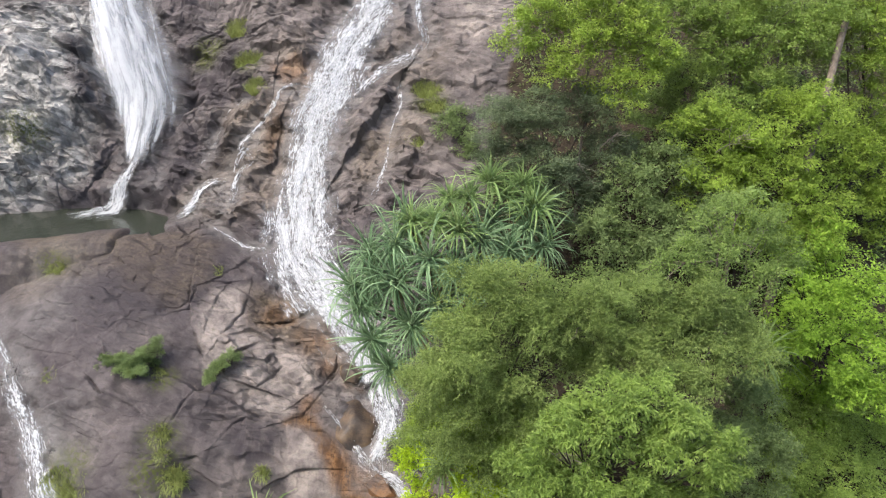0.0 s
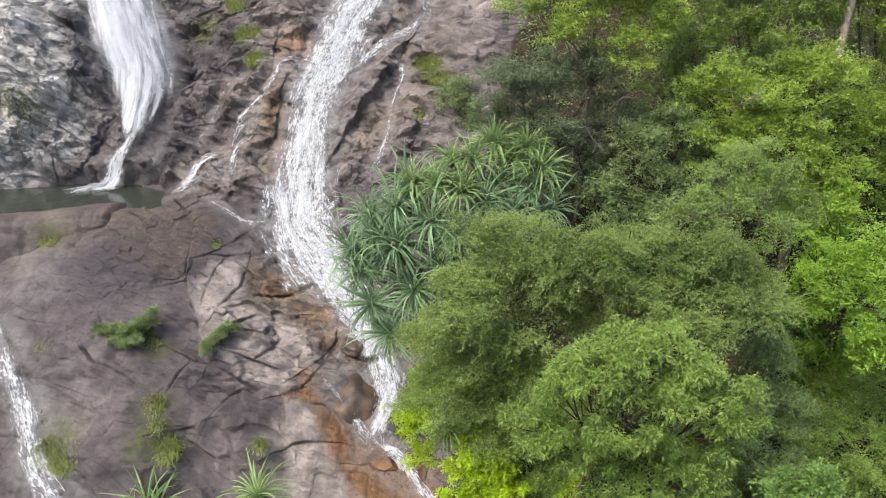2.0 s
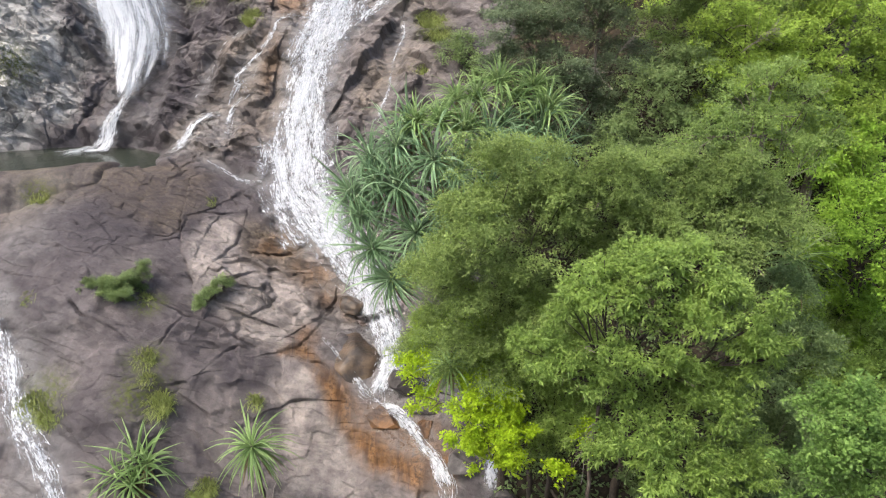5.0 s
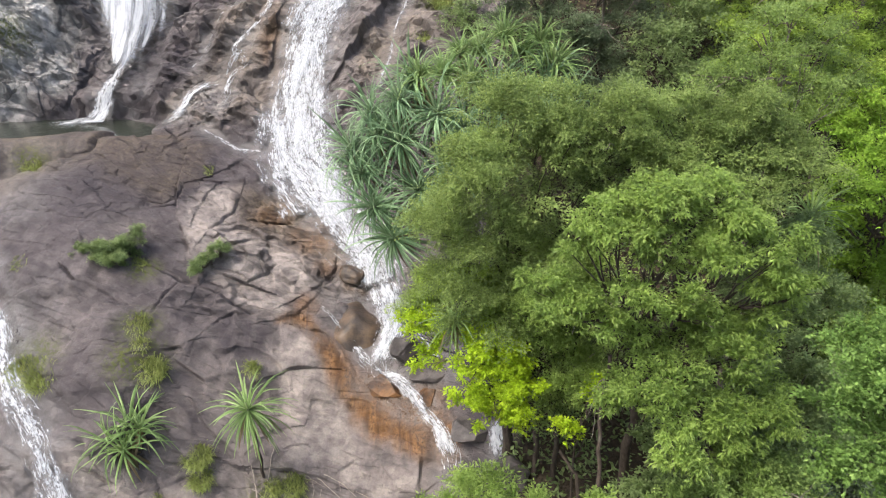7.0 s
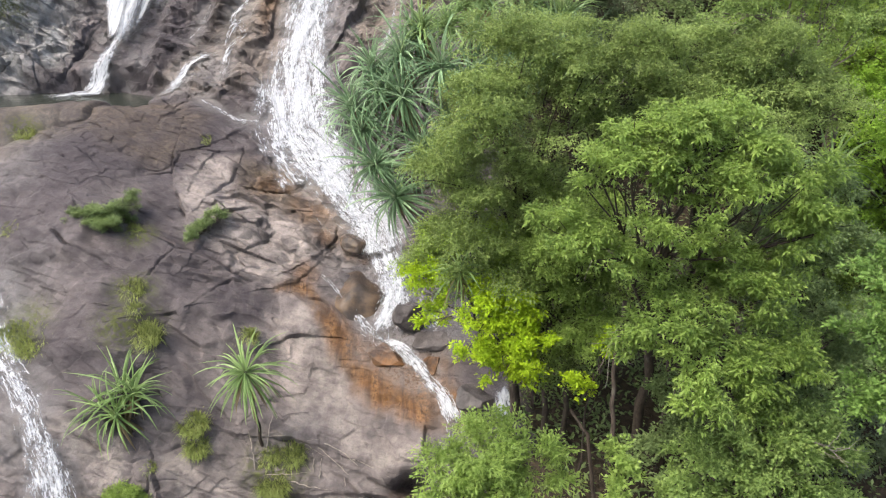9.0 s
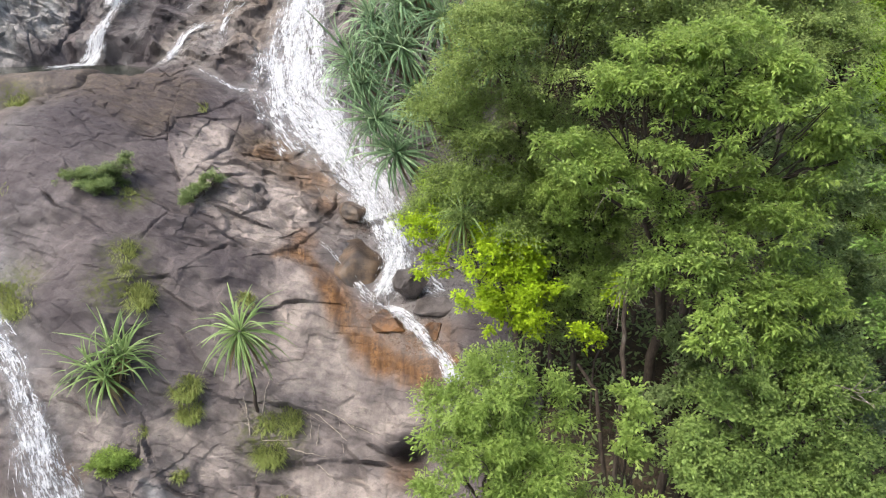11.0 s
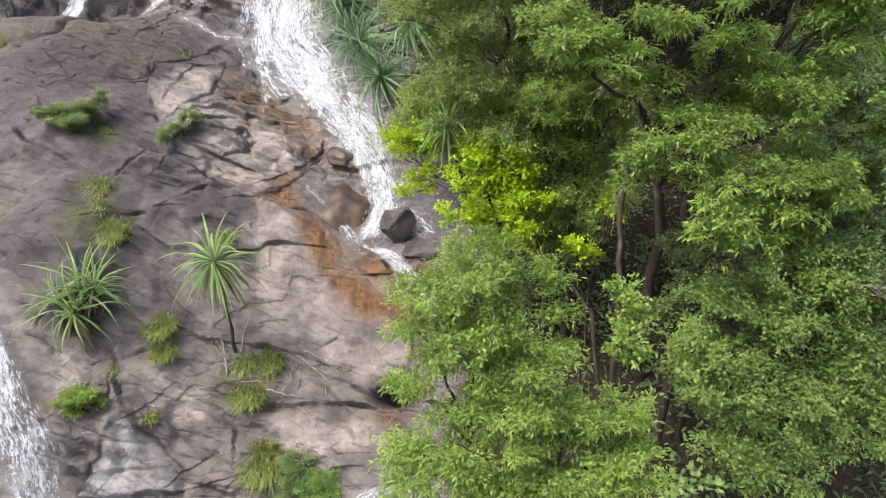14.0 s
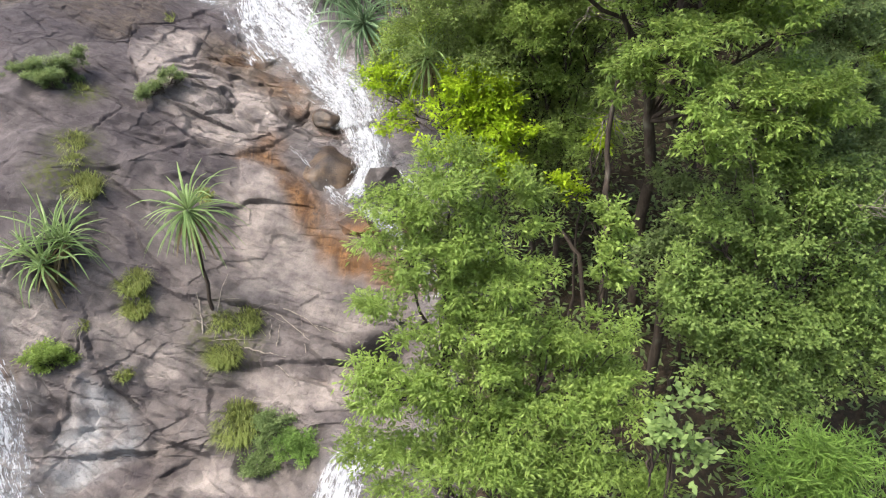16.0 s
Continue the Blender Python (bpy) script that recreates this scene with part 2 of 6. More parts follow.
    height = m.math("ADD", m.math("MULTIPLY", band, 0.012), m.math("ADD", m.math("MULTIPLY", fine, 0.036), m.math("MULTIPLY", grain, 0.011)))
    height = m.math("ADD", height, m.math("SUBTRACT", plates, m.math("MULTIPLY", seams, 0.03)))
    m.put(m.bsdf.inputs["Normal"], m.bump(height, 1.0, 1.0))
    return m.mat


def foam_material(name, lo, hi, veil, across_scale=(3.0, 18.0), along_scale=(0.7, 4.5), spray=0.22, white=0.6, detail=5.0):
    """White water: dashes and strands along the flow, with clear gaps between them."""
    m = Nodes(name)
    s, t, edge = m.attr("along"), m.attr("across"), m.attr("edge")
    flow = m.add("ShaderNodeCombineXYZ", {0: m.math("MULTIPLY", t, across_scale[0]), 1: m.math("MULTIPLY", s, along_scale[0]), 2: 0.0}).outputs[0]
    fine = m.add("ShaderNodeCombineXYZ", {0: m.math("MULTIPLY", t, across_scale[1]), 1: m.math("MULTIPLY", s, along_scale[1]), 2: 3.0}).outputs[0]
    a = m.noise(1.0, 4.0, 0.6, flow, 0.8)
    b = m.noise(1.0, detail, 0.7, fine, 0.7)
    splash = m.noise(11.0, 4.0, 0.7, m.place())
    strand = m.math("ADD", m.math("MULTIPLY", m.math("SUBTRACT", a, 0.5), 1.1), m.math("ADD", m.math("MULTIPLY", m.math("SUBTRACT", b, 0.5), 1.15), m.math("MULTIPLY", m.math("SUBTRACT", splash, 0.5), spray * 2)))
    strand = m.math("ADD", strand, m.math("MULTIPLY", m.math("SUBTRACT", edge, 0.35), 0.75))
    cover = m.math("MULTIPLY", m.ramp(strand, lo, hi, 0.0, veil), m.ramp(edge, 0.0, 0.2))
    col = m.mix(m.ramp(m.math("ADD", m.math("MULTIPLY", b, 0.7), m.math("MULTIPLY", splash, 0.3)), 0.36, 0.56), rgb(white * 0.6, white * 0.67, white * 0.74), rgb(white * 0.96, white * 1.01, white * 1.07))
    m.put(m.bsdf.inputs["Base Color"], col)
    m.put(m.bsdf.inputs["Roughness"], 0.6)
    m.put(m.bsdf.inputs["Normal"], m.bump(m.math("ADD", m.math("MULTIPLY", b, 0.7), m.math("MULTIPLY", splash, 0.3)), 0.5, 0.05))
    soft = m.add("ShaderNodeBsdfTranslucent", {"Color": rgb(0.5, 0.53, 0.56)})
    body = m.add("ShaderNodeMixShader", {0: 0.35, 1: m.bsdf.outputs[0], 2: soft.outputs[0]})
    clear = m.add("ShaderNodeBsdfTransparent")
    mixer = m.add("ShaderNodeMixShader", {0: cover, 1: clear.outputs[0], 2: body.outputs[0]})
    m.l.new(mixer.outputs[0], m.out.inputs[0])
    return m.mat


def strand_material():
    m = Nodes("white water strands")
    n = m.noise(7.0, 4.0, 0.7, m.place())
    m.put(m.bsdf.inputs["Base Color"], m.mix(m.ramp(n, 0.3, 0.7), rgb(0.33, 0.37, 0.41), rgb(0.49, 0.515, 0.54)))
    m.put(m.bsdf.inputs["Roughness"], 0.35)
    soft = m.add("ShaderNodeBsdfTranslucent", {"Color": rgb(0.5, 0.53, 0.56)})
    body = m.add("ShaderNodeMixShader", {0: 0.4, 1: m.bsdf.outputs[0], 2: soft.outputs[0]})
    clear = m.add("ShaderNodeBsdfTransparent")
    mixer = m.add("ShaderNodeMixShader", {0: m.ramp(n, 0.3, 0.65, 0.1, 0.85), 1: clear.outputs[0], 2: body.outputs[0]})
    m.l.new(mixer.outputs[0], m.out.inputs[0])
    return m.mat


def pool_material():
    m = Nodes("still dark water")
    ripple = m.noise(3.5, 4.0, 0.6, m.place(), 0.5)
    m.put(m.bsdf.inputs["Base Color"], rgb(0.02, 0.024, 0.018))
    m.put(m.bsdf.inputs["Roughness"], 0.12)
    m.put(m.bsdf.inputs["Normal"], m.bump(ripple, 0.35, 0.05))
    return m.mat


ROCK = rock_material()
FOAM = foam_material("white water", 0.12, 0.66, 0.95, white=0.46)
FOAM_THIN = foam_material("thin white water", 0.34, 0.75, 0.9, white=0.48)
FOAM_VEIL = foam_material("falling veil of water", -0.05, 0.7, 0.9, (1.3, 4.2), (0.10, 0.45), 0.14, 0.48, 2.5)
MIST = foam_material("drifting spray", 0.1, 1.2, 0.28, (0.5, 1.5), (0.3, 0.9), 0.05, 0.45)
POOL = pool_material()
STRAND = strand_material()
BARK = bark_material("brown bark", (0.026, 0.021, 0.017), (0.068, 0.055, 0.044))
BARK_PALE = bark_material("pale bark", (0.085, 0.07, 0.055), (0.2, 0.17, 0.14))
LEAF_FEATHER = leaf_material("fine dull green leaves", (0.062, 0.095, 0.027), (0.220, 0.299, 0.092), (0.340, 0.425, 0.149))
LEAF_GLOSSY = leaf_material("glossy green leaves", (0.063, 0.108, 0.025), (0.228, 0.332, 0.079), (0.378, 0.482, 0.135), 0.4)
LEAF_LIME = leaf_material("yellow-green leaves", (0.12, 0.19, 0.009), (0.36, 0.52, 0.026), (0.52, 0.66, 0.055))
LEAF_FRESH = leaf_material("fresh green leaves", (0.067, 0.113, 0.023), (0.236, 0.338, 0.086), (0.405, 0.509, 0.141))
LEAF_BLUE = leaf_material("cool green leaves", (0.050, 0.093, 0.023), (0.186, 0.302, 0.079), (0.306, 0.438, 0.126))
LEAF_GREY = leaf_material("grey-green leaves", (0.040, 0.058, 0.032), (0.153, 0.200, 0.115), (0.224, 0.280, 0.160))
LEAF_OLIVE = leaf_material("olive green leaves", (0.066, 0.109, 0.031), (0.219, 0.313, 0.094), (0.348, 0.441, 0.141))
LEAF_BRIGHT = leaf_material("bright green leaves", (0.071, 0.117, 0.020), (0.265, 0.383, 0.064), (0.427, 0.535, 0.121))
LEAF_STRAP = leaf_material("strap leaves", (0.057, 0.103, 0.049), (0.184, 0.287, 0.154), (0.368, 0.483, 0.278), 0.3, 0.3)
LEAF_STRAP_LIGHTER = leaf_material("lighter strap leaves", (0.070, 0.120, 0.039), (0.205, 0.305, 0.110), (0.360, 0.450, 0.201), 0.36, 0.35)
LEAF_VIVID = leaf_material("vivid yellow-green leaves", (0.077, 0.145, 0.018), (0.257, 0.417, 0.055), (0.387, 0.543, 0.099))
LEAF_BAMBOO = leaf_material("bamboo leaves", (0.051, 0.098, 0.019), (0.162, 0.273, 0.057), (0.255, 0.359, 0.104))
LEAF_GRASS = leaf_material("grass blades", (0.075, 0.098, 0.028), (0.215, 0.270, 0.078), (0.360, 0.370, 0.150))
LEAF_FERN = leaf_material("fern leaves", (0.064, 0.098, 0.035), (0.193, 0.268, 0.109), (0.307, 0.374, 0.161))
LEAF_PALE = leaf_material("pale oval leaves", (0.104, 0.162, 0.051), (0.240, 0.342, 0.120), (0.336, 0.437, 0.171))
BARK_GREY = bark_material("weathered grey wood", (0.12, 0.105, 0.09), (0.26, 0.235, 0.2))
LEAF_DRY = leaf_material("dry brown leaves", (0.086, 0.066, 0.039), (0.205, 0.165, 0.098), (0.270, 0.235, 0.130))

# ---- the slope: u across, v up the slope, n out of it ----
SLOPE = radians(42)
ORIGIN = np.array([0.0, 20.0, 8.0])
AXIS_V = np.array([0.0, math.cos(SLOPE), math.sin(SLOPE)])
AXIS_N = np.array([0.0, -math.sin(SLOPE), math.cos(SLOPE)])
# strengths of broad swells and hollows, 4 m apart, from the foot of the slope upward
SWELLS = np.array([
    [-0.04, -0.26, 0.63, 0.47, -0.04, 0.04, 0.37, 0.89, 0.23],
    [-0.13, -1.03, 0.86, -0.64, 0.13, 1.56, 1.04, 0.80, 0.79],
    [-0.26, -0.99, 1.37, 0.99, 0.54, -0.51, 0.64, 0.23, 2.14],
    [-0.13, 0.03, 0.30, 1.07, -0.51, 0.22, 1.64, -0.52, 0.84],
    [0.17, 1.33, 0.56, 0.40, -0.35, -1.25, 0.52, -0.34, 1.17],
    [-0.79, -2.36, 1.22, -1.65, -0.20, 2.12, 0.08, -0.02, 1.06],
    [0.60, 0.55, -1.87, 1.03, -0.12, -0.91, -0.03, -0.14, 0.87],
    [-0.25, 1.86, -1.47, 0.77, -0.38, 0.46, 0.92, -0.03, 0.57],
    [-0.99, -0.70, -1.13, 0.02, 0.25, 0.06, 0.05, 0.17, 0.32],
])

STREAMS = {}
STREAMS["veil"] = [(-15.27, 17.11, 3.13), (-14.66, 15.56, 3.22), (-13.72, 13.45, 3.59), (-13.01, 11.67, 3.77), (-12.47, 10.08, 3.5), (-12.33, 8.73, 2.39), (-12.42, 7.86, 1.56), (-12.45, 7.1, 1.1), (-12.63, 6.4, 0.83)]
STREAMS["chute"] = [(-12.5, 8.7, 1.6), (-12.59, 7.77, 1.1), (-12.57, 7.22, 0.6), (-12.83, 6.52, 0.75), (-13.15, 5.96, 0.9), (-13.33, 5.4, 1.0), (-13.8, 5.0, 1.1), (-14.29, 4.69, 1.1)]
STREAMS["main"] = [(-1.7, 15.84, 1.2), (-2.15, 14.57, 1.4), (-2.69, 13.85, 1.7), (-3.41, 12.58, 2.2), (-4.04, 11.18, 2.4), (-4.43, 9.82, 2.5), (-4.9, 8.52, 2.4), (-5.15, 7.32, 2.4), (-5.31, 6.17, 2.5), (-5.43, 5.05, 3.0), (-5.4, 3.9, 3.2), (-5.26, 2.73, 3.3), (-4.68, 1.68, 3.0), (-3.9, 0.69, 2.5), (-3.18, -0.36, 2.2), (-2.7, -0.91, 2.3), (-2.36, -1.63, 2.0), (-2.13, -2.25, 1.7)]
STREAMS["race"] = [(-2.25, -5.08, 0.5), (-1.79, -5.23, 0.6), (-1.46, -5.42, 0.5), (-1.1, -5.81, 0.5), (-0.73, -6.33, 0.5), (-0.35, -6.8, 0.65), (-0.15, -7.3, 0.8), (-0.1, -7.8, 0.7)]
STREAMS["foot"] = [(-0.5, -11.0, 0.72), (-1.5, -11.3, 0.96), (-1.75, -11.8, 1.20), (-1.9, -12.6, 1.32), (-2.0, -14.5, 1.44)]
STREAMS["fan_right"] = [(-2.28, -1.83, 1.89), (-1.93, -2.77, 1.62), (-1.73, -3.58, 1.49), (-1.86, -4.16, 1.22), (-2.13, -4.71, 0.94), (-2.17, -5.11, 0.94)]
STREAMS["fan_left"] = [(-3.96, -3.0, 0.15), (-3.45, -3.53, 0.2), (-2.93, -4.17, 0.3), (-2.66, -4.63, 0.5), (-2.41, -4.9, 0.5), (-2.13, -5.11, 0.6)]
STREAMS["fan_middle"] = [(-2.55, -2.14, 0.75), (-2.25, -2.96, 0.45), (-1.89, -3.57, 0.45), (-1.78, -4.16, 0.6), (-1.97, -4.72, 0.75)]
STREAMS["fan_side"] = [(-1.49, -3.6, 1.12), (-1.08, -4.13, 0.98), (-0.69, -4.55, 0.84), (-0.17, -4.99, 0.7)]
STREAMS["hidden"] = [(1.0, -6.4, 0.35), (1.08, -6.9, 0.5), (1.12, -7.4, 0.55), (1.15, -8.0, 0.5)]
STREAMS["right"] = [(-0.94, 14.78, 0.4), (-1.09, 13.43, 0.4), (-0.92, 12.57, 0.5), (-0.75, 11.84, 0.5), (-1.14, 11.29, 0.7), (-1.95, 10.82, 0.8), (-2.85, 10.04, 0.6), (-3.5, 9.21, 0.5)]
STREAMS["step"] = [(-5.38, 9.86, 0.32), (-6.46, 9.71, 0.32), (-6.82, 8.8, 0.28), (-7.41, 8.03, 0.32), (-8.09, 7.26, 0.51), (-7.58, 6.79, 0.51), (-8.12, 6.15, 0.38), (-8.29, 5.08, 0.38)]
STREAMS["slip"] = [(-7.75, 7.35, 0.3), (-8.0, 7.1, 0.45), (-8.3, 6.3, 0.3)]
STREAMS["spill"] = [(-8.59, 6.13, 0.35), (-9.46, 5.73, 0.56), (-9.88, 4.99, 0.7), (-10.49, 4.44, 0.56)]
STREAMS["lip"] = [(-8.75, 3.92, 0.14), (-8.23, 3.54, 0.14), (-7.32, 3.04, 0.2), (-6.69, 3.01, 0.25)]
STREAMS["thread"] = [(-1.81, 9.9, 0.3), (-1.66, 9.08, 0.3), (-2.04, 7.68, 0.15), (-2.19, 6.14, 0.18), (-2.45, 5.27, 0.4), (-2.6, 4.53, 0.3)]
STREAMS["drip"] = [(-8.02, 9.48, 0.1), (-8.85, 8.8, 0.14), (-9.24, 7.63, 0.2), (-9.68, 6.8, 0.2)]
STREAMS["outlet"] = [(-15.33, -0.21, 0.6), (-14.07, -1.6, 0.7), (-13.32, -2.79, 1.0), (-12.48, -4.01, 1.3), (-11.82, -5.15, 1.2), (-11.27, -5.93, 1.2), (-10.18, -7.07, 1.0), (-9.83, -7.76, 1.2), (-9.46, -8.58, 1.5), (-9.15, -9.48, 1.7), (-8.77, -10.24, 1.8), (-8.3, -11.6, 1.6), (-7.7, -13.5, 1.5)]
# joints in the rock: the line, the step over it (the right-hand side lies lower), the depth of the crack
JOINTS = []
JOINTS += [
    ([(-9.09, 2.55), (-8.93, 1.26), (-8.72, 0.18), (-8.26, -0.78), (-7.84, -1.59), (-7.61, -2.07)], 0.3, 0.1),
    ([(-9.05, -2.18), (-8.36, -2.39), (-7.73, -2.7), (-7.08, -2.82), (-6.47, -3.12), (-5.94, -3.45), (-5.11, -3.62)], -0.3, 0.08),
    ([(-11.21, -2.24), (-10.72, -2.69), (-10.2, -3.01), (-9.54, -3.3), (-8.72, -3.71)], 0.05, 0.1),
    ([(-12.5, -3.71), (-12.2, -3.39), (-11.9, -3.07)], 0.04, 0.08),
    ([(-8.19, -3.66), (-7.96, -3.05), (-7.73, -2.72)], 0.05, 0.08),
    ([(-12.58, -0.06), (-11.92, -0.49), (-11.81, -0.9), (-12.04, -1.2)], 0.1, 0.06),
    ([(-12.01, 0.61), (-11.47, 0.16), (-10.83, 0.36)], 0.06, 0.08),
    ([(-10.98, -1.29), (-10.63, -0.77), (-10.33, -0.1), (-10.02, -0.03)], 0.06, 0.06),
]
JOINTS += [
    ([(-9.18, 0.01), (-8.74, 0.25), (-8.69, 1.04)], 0.1, 0.08),
    ([(-7.94, 1.91), (-7.42, 2.4), (-7.04, 2.8)], 0.28, 0.12),
    ([(-8.73, 1.16), (-8.27, 1.48), (-7.79, 1.42), (-7.07, 1.65)], 0.1, 0.06),
    ([(-8.0, -0.07), (-8.01, 0.52), (-7.89, 0.9)], 0.22, 0.08),
    ([(-7.45, -0.8), (-7.24, -0.21), (-7.01, 0.4), (-6.99, 1.01)], 0.22, 0.06),
    ([(-6.69, -0.3), (-6.0, -0.12), (-5.26, 0.26)], 0.26, 0.1),
    ([(-7.26, -2.72), (-7.01, -2.01), (-6.73, -1.36), (-6.22, -0.89), (-5.18, -0.62)], 0.22, 0.12),
    ([(-4.43, -2.6), (-4.04, -2.23), (-3.66, -1.6), (-3.69, -0.78)], 0.3, 0.14),
    ([(-5.07, -3.56), (-4.56, -3.34), (-4.32, -2.94), (-3.98, -2.33)], 0.24, 0.1),
]
JOINTS += [
    ([(-6.82, -2.96), (-6.4, -2.64), (-6.02, -2.5), (-5.39, -1.74), (-5.14, -1.61)], 0.14, 0.06),
    ([(-6.04, -0.96), (-5.85, -1.58), (-5.66, -2.17)], 0.1, 0.05),
    ([(-4.34, -3.76), (-3.81, -3.86), (-3.32, -4.39), (-2.87, -5.14)], 0.24, 0.06),
    ([(-5.72, 0.52), (-5.16, 0.71), (-4.54, 0.58)], 0.1, 0.05),
    ([(-6.43, 0.23), (-5.71, 0.45), (-5.37, 0.89)], 0.1, 0.05),
    ([(-7.67, -0.93), (-7.21, -1.1), (-6.76, -0.83)], 0.16, 0.05),
    ([(-4.78, -5.26), (-4.51, -5.09), (-4.19, -5.01), (-3.82, -5.02)], 0.34, 0.1),
    ([(-6.73, -4.14), (-6.57, -3.76), (-6.23, -3.53), (-5.68, -3.71)], 0.18, 0.05),
    ([(-9.27, -7.64), (-9.02, -7.87), (-8.29, -8.2), (-7.65, -8.49), (-7.17, -8.27), (-6.68, -8.01)], 0.06, 0.08),
]
JOINTS += [
    ([(-9.02, -7.9), (-8.76, -7.66), (-8.51, -7.43)], 0.06, 0.06),
    ([(-7.64, -8.48), (-7.68, -8.82), (-7.79, -9.16)], 0.16, 0.1),
    ([(-7.26, -8.68), (-7.26, -9.0), (-7.45, -9.23)], 0.14, 0.1),
    ([(-7.2, -8.6), (-6.98, -9.14), (-6.66, -9.7), (-6.03, -10.23)], -0.24, 0.12),
    ([(-9.88, -7.82), (-9.33, -8.23), (-8.92, -8.74), (-8.65, -9.35)], -0.1, 0.06),
    ([(-7.17, -5.83), (-6.7, -6.35), (-6.12, -7.04), (-5.68, -7.4), (-5.44, -7.68)], 0.3, 0.08),
    ([(-7.92, -4.96), (-7.51, -4.83), (-7.1, -4.65)], 0.2, 0.08),
    ([(-7.73, -6.94), (-7.47, -6.81), (-7.25, -6.78)], 0.14, 0.08),
    ([(-6.14, -7.34), (-5.45, -7.15), (-4.95, -7.15)], 0.05, 0.08),
    ([(-4.7, -7.82), (-4.13, -7.85), (-3.6, -7.98), (-3.09, -8.14)], 0.34, 0.1),
]
JOINTS += [
    ([(-3.31, -8.3), (-2.5, -8.62), (-1.7, -8.96), (-1.37, -8.87), (-0.88, -8.5)], 0.22, 0.08),
    ([(-4.37, -9.04), (-3.47, -9.21), (-2.72, -9.06), (-2.07, -9.15), (-1.4, -9.3)], 0.34, 0.16),
    ([(-2.97, -9.38), (-2.79, -9.93), (-2.65, -10.34)], 0.05, 0.08),
    ([(-4.7, -9.41), (-3.91, -9.77), (-3.32, -10.01)], 0.2, 0.06),
    ([(-9.08, -9.42), (-8.69, -9.6), (-8.43, -9.66), (-8.25, -9.46)], 0.2, 0.1),
    ([(-6.2, -7.71), (-5.71, -7.72), (-5.43, -7.81)], 0.18, 0.06),
    ([(-5.94, -9.05), (-6.09, -8.75), (-5.92, -8.66)], 0.12, 0.05),
    ([(-2.06, -7.51), (-1.86, -8.08), (-1.72, -8.7)], 0.05, 0.05),
    ([(-4.05, -5.53), (-3.79, -5.66)], 0.1, 0.05),
    ([(-11.41, 0.27), (-10.81, 0.47), (-10.51, 0.66)], 0.05, 0.05),
]
JOINTS += [
    ([(-10.97, -1.0), (-10.93, -0.34), (-10.55, -0.02)], 0.08, 0.05),
    ([(-10.55, -4.47), (-10.37, -4.06)], 0.05, 0.05),
    ([(-9.68, 0.2), (-9.11, 0.23), (-8.85, 0.57)], 0.08, 0.06),
    ([(-7.44, -5.01), (-7.63, -5.21), (-7.83, -5.36)], 0.12, 0.06),
    ([(-6.9, -11.01), (-6.36, -10.95), (-5.91, -11.0), (-5.47, -10.9)], 0.35, 0.1),
    ([(-6.93, -9.54), (-7.3, -9.88), (-7.62, -10.46), (-7.74, -10.93)], -0.3, 0.08),
    ([(-7.58, -11.08), (-6.9, -11.01), (-6.25, -10.97)], 0.2, 0.05),
    ([(-7.24, -10.71), (-7.1, -10.55), (-6.29, -10.5)], 0.14, 0.05),
    ([(-4.77, -10.96), (-4.98, -11.16), (-5.84, -11.62), (-6.27, -11.83)], -0.2, 0.06),
    ([(-5.36, -10.34), (-5.1, -10.15), (-4.86, -10.23), (-4.72, -10.42)], 0.28, 0.08),
]
JOINTS += [
    ([(-5.13, -10.85), (-4.66, -10.93), (-3.83, -11.03), (-3.34, -11.25)], 0.2, 0.06),
    ([(-6.24, -9.84), (-6.0, -10.16), (-5.3, -10.34)], 0.14, 0.05),
    ([(-2.82, -9.84), (-2.7, -10.36)], 0.1, 0.05),
    ([(-2.73, -10.55), (-2.15, -10.53), (-1.57, -10.68)], 0.2, 0.08),
    ([(-2.22, -10.98), (-1.55, -10.9)], 0.3, 0.08),
    ([(-13.5, 5.55), (-12.78, 6.8), (-12.35, 7.5), (-11.45, 8.44), (-10.68, 9.3), (-9.05, 10.34)], -1.5, 0.06),
    ([(-5.87, 11.09), (-5.53, 11.09), (-4.3, 11.66)], 0.45, 0.1),
    ([(-6.69, 9.65), (-5.56, 9.88), (-4.86, 9.53)], 0.3, 0.08),
    ([(-7.9, 6.25), (-6.98, 6.3), (-6.66, 6.94), (-6.47, 7.83)], 0.6, 0.1),
    ([(-9.09, 7.42), (-8.46, 7.41), (-7.71, 7.03)], 0.5, 0.1),
]
JOINTS += [
    ([(-8.7, 5.2), (-8.2, 4.71), (-7.29, 4.35), (-6.81, 3.98)], 0.4, 0.08),
    ([(-10.71, 5.22), (-9.97, 4.93), (-8.78, 4.31), (-8.38, 4.45)], 0.5, 0.08),
    ([(-1.93, 9.9), (-0.55, 10.07), (1.04, 9.49), (2.15, 9.5)], 0.4, 0.1),
    ([(-2.92, 4.41), (-2.38, 4.65), (-1.31, 4.0)], 0.3, 0.08),
    ([(-2.73, 7.17), (-1.85, 7.37), (-0.95, 6.67)], 0.3, 0.06),
    ([(-2.0, 5.83), (-1.36, 6.0), (-0.5, 5.45)], 0.4, 0.06),
    ([(-18.23, 12.05), (-17.33, 12.66), (-16.24, 12.66), (-15.82, 13.78)], 0.3, 0.08),
    ([(-15.6, 6.85), (-14.36, 6.98), (-13.46, 8.21)], 0.4, 0.08),
    ([(-17.51, 4.51), (-16.32, 5.14), (-14.86, 5.86), (-14.23, 6.75), (-13.44, 8.08)], 0.4, 0.08),
    ([(-16.92, 9.21), (-15.97, 9.08), (-15.09, 9.67)], 0.3, 0.08),
]
